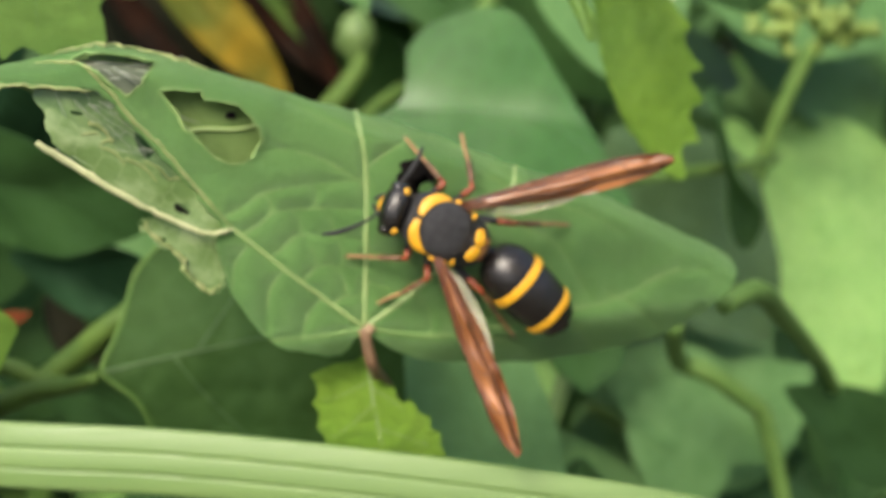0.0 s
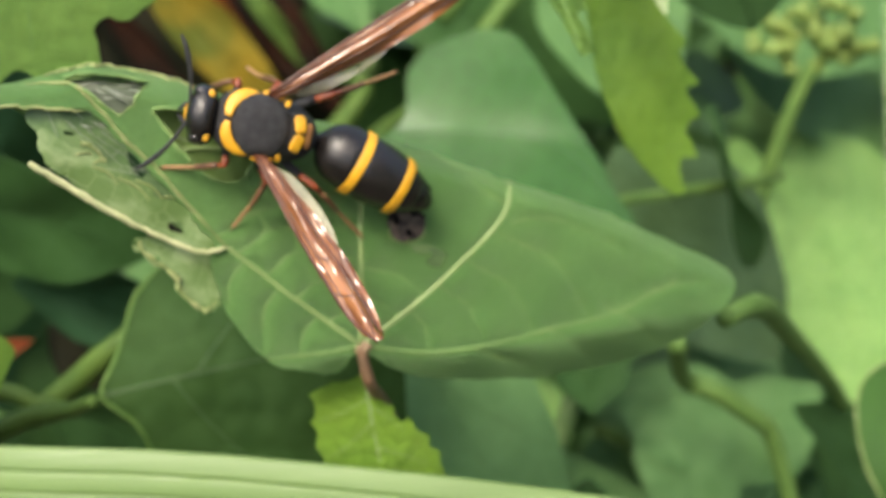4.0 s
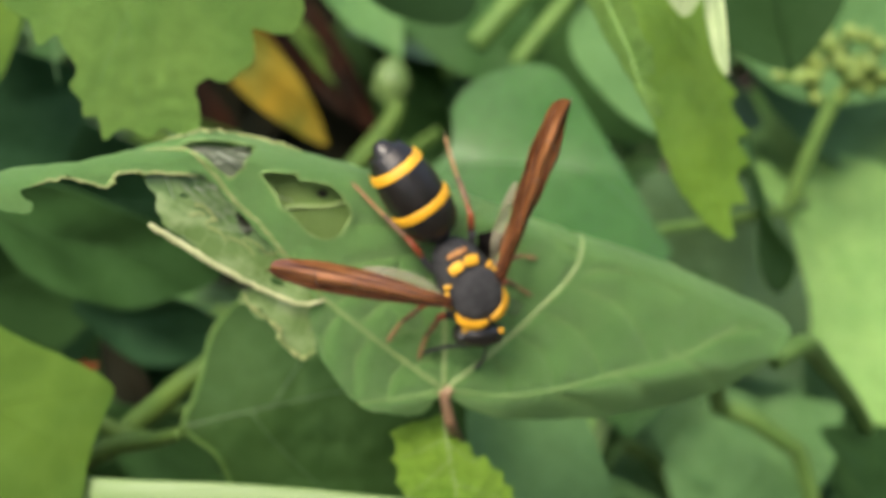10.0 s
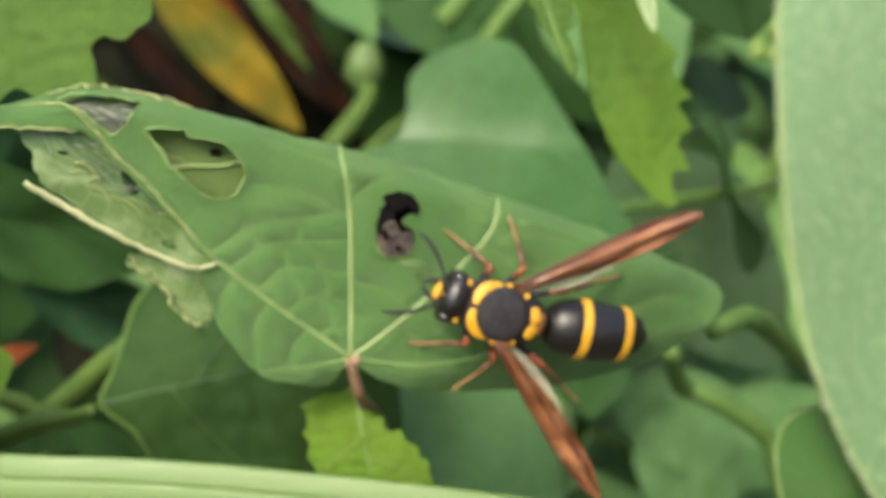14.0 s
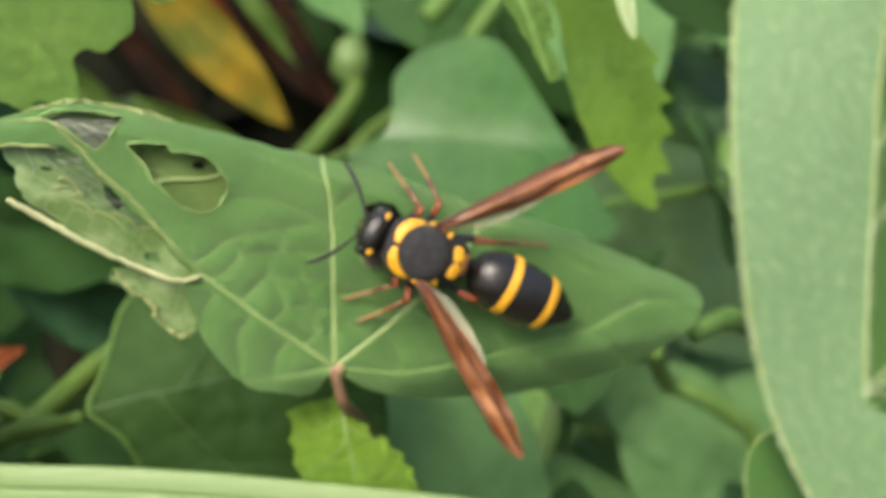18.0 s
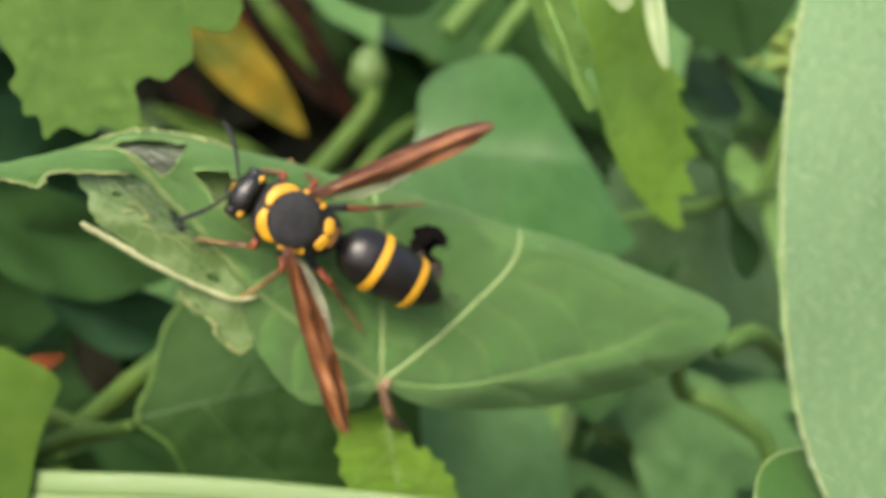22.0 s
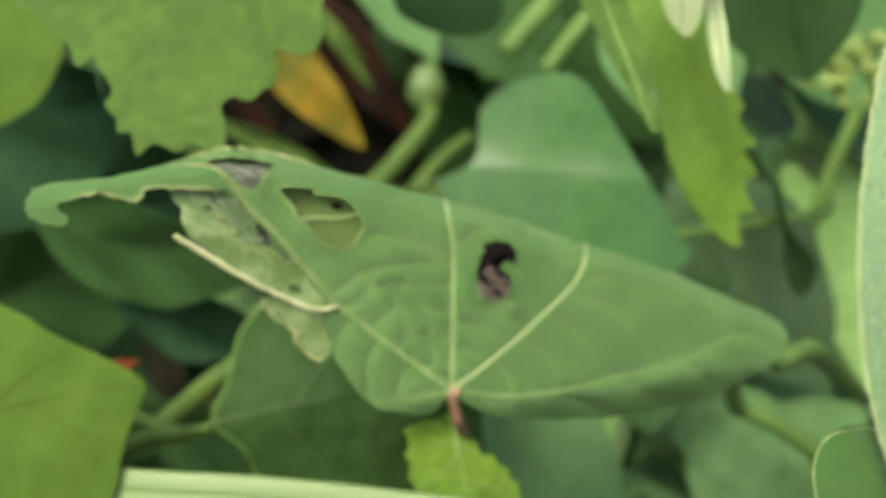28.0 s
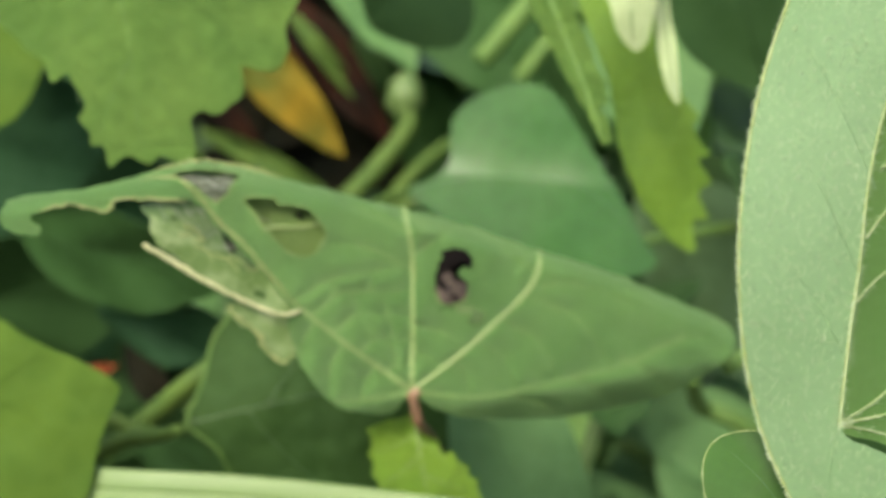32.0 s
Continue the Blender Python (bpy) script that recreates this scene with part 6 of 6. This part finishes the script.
    for side in (1, -1):
        for kind, (x, pts) in legs.items():
            q = [np.array((a, b * side, c)) for a, b, c in pts]
            upper = spline([np.array((0, 0, 0)), q[0], q[1]], 6)
            cut_at = int(len(upper) * 0.72)
            thigh = part("leg", tube("leg", upper[:cut_at + 1], (0.3, 0.36, 0.3), M_BLACK, 9), w, "black thigh")
            thigh.matrix_basis = pose(x * MM, side * 1.2 * MM, -0.9 * MM)
            bow = q[1] + (q[2] - q[1]) * 0.22
            part("knee", tube("knee", np.concatenate([upper[cut_at:], [bow]]), (0.29, 0.3, 0.24, 0.2), M_LEG, 9), thigh, "rust-red knee")
            part("shin", tube("shin", spline([bow, (q[1] + q[2]) / 2 + (0, 0, 0.12), q[2]], 5), (0.19, 0.24, 0.25, 0.2), M_SHIN, 8), thigh, "tan-brown shin")
            part("spur", tube("spur", [q[2], q[2] + np.array((0.1, 0.35 * side, -0.55))], (0.06, 0.02), M_SHIN, 5), thigh)
            part("foot", tube("foot", spline([q[2], q[2] * 0.5 + q[3] * 0.5 + (0, 0, -0.15), q[3]], 5), (0.17, 0.15, 0.14, 0.1), M_FOOT, 7), thigh, "tan jointed foot")
            for k in range(4):
                c = q[2] + (q[3] - q[2]) * (k + 0.8) / 4.4
                part("joint", blob("joint", (0.19, 0.19, 0.17), M_FOOT, 0.2, k, 6, 8), thigh).location = ((c + (0, 0, -0.12 * math.sin(math.pi * (k + 0.8) / 4.4))) * MM).tolist()
            part("claw", tube("claw", [q[3], q[3] + (q[3] - q[2]) * 0.09 + (0, 0.14, -0.05)], (0.08, 0.02), M_SHIN, 5), thigh)
            moving[kind + str(side)] = thigh
    return w, moving


WASP, PARTS = wasp()


# ---- motion ----
# seconds, place in the plan (mm), heading across the leaf, nose down, roll, abdomen's swing and dip, head's turn, spread and lift of each wing (degrees)
WASP_ROWS = [
    (0, -0.2, 84.7, 1.6, 155, 0, 0, -16, 5, 12, 138, 139, 11, 16),
    (0.5, 2.9, 85.8, 0.9, 149, 0, 0, -15, 5, 8, 141, 141, 0, 6),
    (1, 1.2, 85.1, 1.7, 148, 0, 0, -11, 5, -10, 141, 134, 2, 26),
    (1.5, 1.0, 85.0, 2.2, 148, 0, 0, -13, 5, -5, 141, 136, -4, 14),
    (2, 1.6, 85.3, 1.8, 146, 0, 0, -12, 5, 22, 139, 139, 2, 12),
    (2.5, 1.1, 85.1, 2.0, 142, 0, 0, -7, 5, -2, 143, 137, -4, 11),
    (2.8, 0.7, 84.9, 2.1, 142, 0, 0, -5, 5, -11, 143, 138, -1, 12),
    (3, -1.4, 84.1, 2.9, 147, 0, 0, -8, 5, -0, 140, 138, 2, 11),
    (3.1, -6.2, 82.1, 4.6, 153, 0, 0, -7, 5, 8, 142, 140, -1, 16),
    (3.2, -8.5, 80.9, 6.2, 156, 0, 0, -10, 5, -1, 140, 138, 4, 18),
    (3.3, -11.1, 79.5, 8.8, 157, 0, 0, -17, 5, 4, 138, 140, 14, 10),
    (3.4, -10.7, 79.6, 9.3, 156, 0, 0, -18, 5, 16, 136, 141, 18, 8),
    (3.5, -12.5, 78.7, 10.2, 161, 0, 0, -15, 5, 4, 127, 136, 46, 16),
    (5.5, -12.9, 78.6, 9.8, 177, 0, 0, -28, 5, 25, 135, 137, -4, -1),
    (6, -13.0, 78.5, 9.8, 180, 0, 0, -25, 5, 38, 139, 143, -4, 0),
    (6.5, -11.4, 79.3, 9.4, 177, 0, 0, -27, 5, 23, 140, 144, -4, -4),
    (7, -11.4, 79.3, 9.3, 175, 0, 0, -29, 5, 23, 138, 141, -4, -4),
    (7.5, -11.3, 79.5, 8.7, 178, 0, 0, -28, 5, 30, 128, 132, -4, -4),
    (8, -10.4, 79.6, 10.0, 179, 0, 0, -32, 5, 11, 140, 141, -4, 2),
    (8.5, -11.6, 79.1, 10.0, 174, 0, 0, -13, 5, 20, 140, 143, -4, -2),
    (9, -13.7, 78.4, 9.1, 180, 0, 0, -16, 5, 4, 138, 139, -4, 0),
    (9.2, -12.1, 78.9, 10.0, 182, 0, 0, -25, 5, 4, 139, 141, -4, -4),
    (9.4, -9.1, 79.8, 11.6, 232, 0, 0, -54, 5, 10, 138, 129, -4, 46),
    (9.6, -5.0, 82.2, 6.8, 295, 0, 0, -5, 5, 21, 151, 143, 29, 17),
    (9.8, -3.3, 83.1, 5.0, 304, 0, 0, 12, 5, -41, 148, 134, 23, 18),
    (10, -4.1, 83.2, 2.2, 298, 0, 0, 10, 5, -42, 147, 131, 30, 17),
    (10.2, 0.4, 85.3, -0.9, 312, 0, 0, -0, 5, -30, 143, 133, 23, 14),
    (10.4, 5.1, 87.8, -7.0, 308, 5, 0, 5, 5, 24, 139, 129, 32, 11),
    (10.6, 7.2, 84.8, -9.2, 304, 8, 0, 12, 5, 0, 110, 130, -4, 18),
    (10.8, 8.8, 85.7, -12.3, 310, 10, 0, 0, 5, 0, 92, 92, 9, 9),
    (11, 9.8, 85.9, -16.3, 298, 10, 0, 0, 5, 0, 66, 66, 9, 9),
    (11.2, 12.5, 86.7, -18.6, 298, 10, 0, 0, 5, 0, 62, 62, 9, 9),
    (11.4, 12.8, 86.8, -19.5, 298, 10, 0, 0, 5, 0, 62, 62, 9, 9),
    (11.6, 12.8, 86.8, -20.4, 295, 12, -10, 2, 5, 0, 64, 64, 9, 9),
    (11.8, 10.1, 86.0, -19.4, 276, 15, -35, 0, -5, 0, 80, 80, 9, 9),
    (11.9, 9.2, 86.2, -15.6, 228, 8, -50, 0, -22, 0, 112, 112, 9, 9),
    (12, 7.5, 85.3, -12.2, 184, 0, -65, 0, -42, 0, 140, 140, 9, 9),
    (12.2, 4.9, 84.1, -9.3, 178, 0, -35, 0, -12, 0, 140, 140, 9, 9),
    (12.4, 3.1, 86.9, -5.1, 149, 0, -10, 27, 5, 27, 153, 147, -4, 10),
    (12.6, 4.1, 87.0, -4.1, 151, 0, 0, 24, 5, -2, 152, 145, -4, 16),
    (12.8, 6.0, 87.5, -3.4, 160, 0, 0, 12, 5, -5, 147, 142, -4, 16),
    (13, 6.5, 87.8, -4.4, 169, 0, 0, 3, 5, 2, 143, 143, -2, 8),
    (13.4, 6.8, 87.9, -4.5, 167, 0, 0, 11, 5, 4, 143, 144, -4, 6),
    (13.8, 7.2, 87.9, -3.9, 167, 0, 0, 8, 5, 8, 139, 142, -4, -2),
    (14, 5.6, 87.2, -2.6, 163, 0, 0, 9, 5, -5, 142, 141, -1, 6),
    (14.2, 4.6, 86.7, -1.0, 152, 0, 0, 14, 5, 3, 138, 136, 5, 16),
    (14.4, 4.1, 86.2, 1.0, 157, 0, 0, -4, 5, -4, 142, 140, 4, 10),
    (14.6, 3.8, 86.1, 1.0, 159, 0, 0, -1, 5, 1, 138, 138, 2, 4),
    (15, 1.8, 85.2, 2.4, 157, 0, 0, -1, 5, 3, 139, 140, 8, 11),
    (15.5, 1.4, 85.1, 2.4, 157, 0, 0, 1, 5, -3, 138, 137, 0, 6),
    (17.5, 0.8, 84.8, 3.3, 153, 0, 0, -5, 5, -5, 138, 137, 5, 11),
    (18, 1.0, 84.9, 3.1, 162, 0, 0, -8, 5, -14, 138, 139, 8, 5),
    (18.5, 2.2, 85.2, 3.3, 167, 0, 0, -11, 5, -5, 140, 139, 10, 11),
    (19, 2.5, 85.4, 2.7, 171, 0, 0, -15, 5, 6, 137, 141, 17, 5),
    (19.5, 2.5, 85.5, 2.5, 169, 0, 0, -14, 5, -21, 140, 139, 16, 5),
    (20, 1.3, 85.4, 0.5, 173, 0, 0, -11, 5, -15, 137, 139, 12, -1),
    (20.5, -0.1, 85.1, -0.5, 166, 0, 0, -0, 5, -17, 140, 137, 5, 8),
    (20.7, -2.9, 84.1, -0.4, 168, 0, 0, 5, 5, -1, 139, 141, 5, 5),
    (20.9, -9.1, 81.3, 2.7, 157, 0, 0, 16, 5, -20, 139, 134, -1, 11),
    (21, -10.1, 80.6, 4.3, 156, 0, 0, 8, 5, -6, 139, 138, 5, 11),
    (21.5, -13.0, 78.7, 8.9, 151, 0, 0, -2, 5, 21, 136, 137, -4, 6),
    (22, -12.7, 79.0, 7.6, 155, 0, 0, -4, 5, -9, 135, 134, -4, -2),
    (22.5, -12.1, 80.1, 2.1, 183, 0, 0, -3, 5, -2, 139, 142, -1, -1),
    (23, -14.3, 78.6, 6.1, 167, 0, 0, -2, 5, 4, 139, 141, 6, 6),
    (23.5, -18.8, 76.4, 7.6, 172, 0, 0, -7, 5, 7, 137, 140, -1, -4),
    (24, -19.5, 76.2, 6.8, 172, 0, 0, -3, 5, -17, 136, 121, -4, 44),
    (24.5, -19.8, 75.8, 8.6, 171, 0, 0, -6, 5, 22, 136, 141, -2, -1),
    (25, -16.0, 77.8, 6.3, 185, 0, 0, -18, 5, 6, 142, 147, 2, -4),
    (25.2, -14.8, 78.4, 5.8, 194, 0, 0, -20, 5, 14, 140, 128, 6, 42),
    (25.4, -16.6, 77.7, 5.6, 192, 0, 0, -17, 5, 20, 140, 131, 5, 40),
    (25.5, -16.0, 78.0, 5.1, 210, 0, 0, -28, 5, 24, 139, 132, 4, 38),
]


def on_leaf(x, y, z, heading, nose, roll):
    """A pose on the face of the rolled leaf: back towards the open side, heading counted from the leaf's right."""
    n = Vector((0.3376 - 0.0061 * max(-30, min(25, x)), -1, -0.1594)).normalized()
    up = Vector((0, 0, 1))
    v = (up - n * up.dot(n)).normalized()
    u = v.cross(n)
    m = Matrix((u, v, n)).transposed().to_4x4()
    return PLAN @ Matrix.Translation(Vector((x, y, z)) * MM) @ m @ pose(0, 0, 0, 0, 0, heading) @ pose(0, 0, 0, 0, nose, 0) @ pose(0, 0, 0, roll, 0, 0)


def motions():
    end = WASP_ROWS[-1]
    rows = [(r[0], on_leaf(*r[1:7])) for r in WASP_ROWS]
    # it takes off and leaves
    rows += [(25.9, on_leaf(-19, 74, 2, 226, 0, 0)), (26.2, on_leaf(-26, 66, -4, 226, -20, 0)), (26.6, on_leaf(-70, 50, -20, 210, -25, 0)), (27.2, on_leaf(-170, 30, -10, 190, -25, 0))]
    soil = 0.025 * noise.noise((-4.2, -1.2, 0)) + 0.0041
    rows += [(28.4, pose(-0.62, -0.1, 0.12, 0, 10, 190)), (29.2, pose(-0.7, -0.2, soil, 0, 0, 200)), (32.0, pose(-0.7, -0.2, soil, 0, 0, 200))]
    walk(WASP, rows)
    walk(PARTS["abdomen"], [(r[0], pose((-4.15 if 12.3 < r[0] < 15.6 else -4.6) * MM, 0, -0.7 * MM, 0, r[8], r[7])) for r in WASP_ROWS] + [(32.0, pose(-4.1 * MM, 0, -0.7 * MM, 0, 5, 0))])
    nod = ((0, 24), (0.6, 32), (1, 34), (1.6, 20), (2, 10), (2.6, 0), (3, -6), (3.5, 10), (5.5, 24), (9.2, 26), (9.6, 15), (10.4, 5), (12, -4), (12.6, -8), (14.2, -6), (15, 8), (15.5, 14), (17.5, 26), (18, 30), (19, 34), (20, 22), (20.6, 12), (21.4, 8), (22, 24), (22.5, 8), (23, -6), (24.4, -4), (25.5, 0), (32, 8))
    walk(PARTS["head"], [(r[0], pose((2.7 + 1.2 * math.cos(radians(r[9]))) * MM, 1.2 * math.sin(radians(r[9])) * MM, (0.1 - 0.012 * float(np.interp(r[0], *zip(*nod)))) * MM, 0, float(np.interp(r[0], *zip(*nod))), r[9] * 0.7)) for r in WASP_ROWS] + [(32.0, pose(3.9 * MM, 0, 0.1 * MM, 0, 8, 0))])
    flights = ((25.7, 139), (25.8, 95), (25.9, 140), (26.0, 85), (26.1, 140), (26.2, 85), (26.3, 140), (26.4, 85), (26.5, 140), (26.6, 85), (26.8, 130), (32.0, 130))
    for side, k in ((1, 10), (-1, 11)):
        walk(PARTS["wing" + str(side)], [(r[0], pose(-0.25 * MM, side * 2.2 * MM, 1.25 * MM, 0, -r[k + 2], side * r[k])) for r in WASP_ROWS] + [(t, pose(-0.25 * MM, side * 2.2 * MM, 1.25 * MM, 0, -9, side * y)) for t, y in flights])
    # the feelers: seconds, how far each points off the body's line (left, then right), and their lift
    feelers = ((0, 60, 110, 14), (0.5, 64, 60, 8), (1, 66, 40, 4), (1.5, 60, 40, 6), (2, 56, 44, 8), (2.6, 44, 22, 10), (3, 33, 8, 12), (3.5, 60, 60, 12), (5.5, 88, 92, 14), (6, 90, 92, 14), (7, 90, 104, 12), (8, 92, 100, 14), (8.4, 84, 70, 18), (9, 90, 86, 14), (9.6, 50, 60, -40), (10.4, 40, 44, -45), (11.2, 30, 34, -30), (11.8, 36, 40, 6),
               (12.4, 40, 40, -10), (13, 34, 38, -30), (13.6, 40, 46, -24), (14.2, 52, 60, -8), (15, 68, 86, 6), (15.5, 66, 80, 6), (18, 60, 62, 0), (19, 50, 50, -14), (20, 32, 50, 4), (20.6, 40, 60, 8), (21, 42, 66, 10), (21.5, 60, 62, 8), (22, 60, 60, -10), (22.5, 40, 56, 6), (23, 28, 52, 10), (24, 44, 52, 10), (24.5, 70, 40, 10), (25, 85, 24, 8), (25.5, 70, 30, 8), (32, 50, 50, 8))
    heads = [(r[0], r[9] * 0.7) for r in WASP_ROWS]
    for side, k in ((1, 1), (-1, 2)):
        walk(PARTS["antenna" + str(side)], [(f[0], pose(0.95 * MM, side * 0.55 * MM, 0.45 * MM, 0, -f[3] - float(np.interp(f[0], *zip(*nod))) * math.cos(radians(f[k])), side * f[k] - float(np.interp(f[0], *zip(*heads))))) for f in feelers])
    # legs step while the body moves
    for n, (name, swing) in enumerate((("front1", 14), ("middle-1", 12), ("hind1", 10), ("front-1", -14), ("middle1", -12), ("hind-1", -10))):
        leg = PARTS[name]
        home = leg.matrix_basis.copy()
        steps = []
        last, phase = WASP_ROWS[0], 0.0
        for r in WASP_ROWS:
            phase += math.dist(last[1:4], r[1:4]) * 0.9
            last = r
            over = 42 if name in ("front-1", "middle-1") and (3.3 < r[0] < 9.3 or 21.3 < r[0] < 25.3) else 0
            steps.append((r[0], home @ pose(0, 0, 0, over, 0, swing * math.sin(phase))))
        walk(leg, steps + [(32.0, home)])
    # the tail slides out of the abdomen as the wasp stretches
    walk(PARTS["tail"], [(t, pose(-s * MM, 0, 0)) for t, s in ((0, 0.2), (3.0, 0.0), (3.5, 0.8), (5.5, 0.9), (9.2, 0.7), (9.6, 0.0), (10.1, 0.2), (10.4, 4.0), (11.0, 5.5), (11.8, 5.3), (11.9, 3.0), (12.0, 1.8), (12.1, 1.4), (12.5, 0.3), (13.0, 0.0), (14.4, 0.4), (15.5, 0.7), (20.7, 0.8), (25.5, 0.5), (32.0, 0.4))])
    # the downy leaf sways a little in the air
    home = DOWNY.matrix_world.copy()
    turn = ((0, 12), (20, 12), (21, 11), (22, 9), (23.5, 5), (28, 0), (32, 0))
    hinge = Matrix.Translation((-0.0106, 0, 0))
    walk(DOWNY, [(t, home @ pose(s * MM, 0, 0, 0, a, 0) @ hinge @ pose(0, 0, 0, 0, 0, float(np.interp(t, *zip(*turn)))) @ hinge.inverted()) for t, s, a in ((0, 2.8, 0), (3.2, 2.7, 0), (5.5, 0.5, 0), (6.5, 0.5, 0), (8.5, 1.1, 0), (10, 1.2, 0), (11, 1.0, 0), (12, 0.8, -1), (13, 0.65, -2.5), (15, 0.6, -3.5), (16, 0.5, -3.5), (19, 0.4, -3.5), (20, 0.4, -3), (21, 0.15, -1.6), (22, -0.4, -0.8), (23, -0.65, 0), (25.5, -0.4, 0), (28, 0.0, 0), (30, -0.15, 0), (32, -0.28, 0))])
    low = LEAFLET.matrix_world.copy()
    walk(LEAFLET, [(t, low @ pose((x + 0.7 * (t < 22)) * MM, (1.8 if t < 22 else 0.8) * MM, (z - 0.4 * (t < 22)) * MM)) for t, x, z in ((0, 4.5, -1.0), (3.2, 4.2, -1.0), (5.5, 0.9, -0.6), (6.2, 1.0, -0.6), (8.5, 2.6, -1.0), (10.5, 2.6, -1.2), (11.5, 1.9, -1.2), (12, 2.2, -1.2), (13, 2.4, -1.4), (16, 2.5, -0.8), (19, 2.6, -0.8), (21, 1.9, -1.0), (23, 0.0, -0.1), (25.5, 0.3, 0.2), (28, 0.4, 0.5), (32, 0.0, 0.0))])


motions()
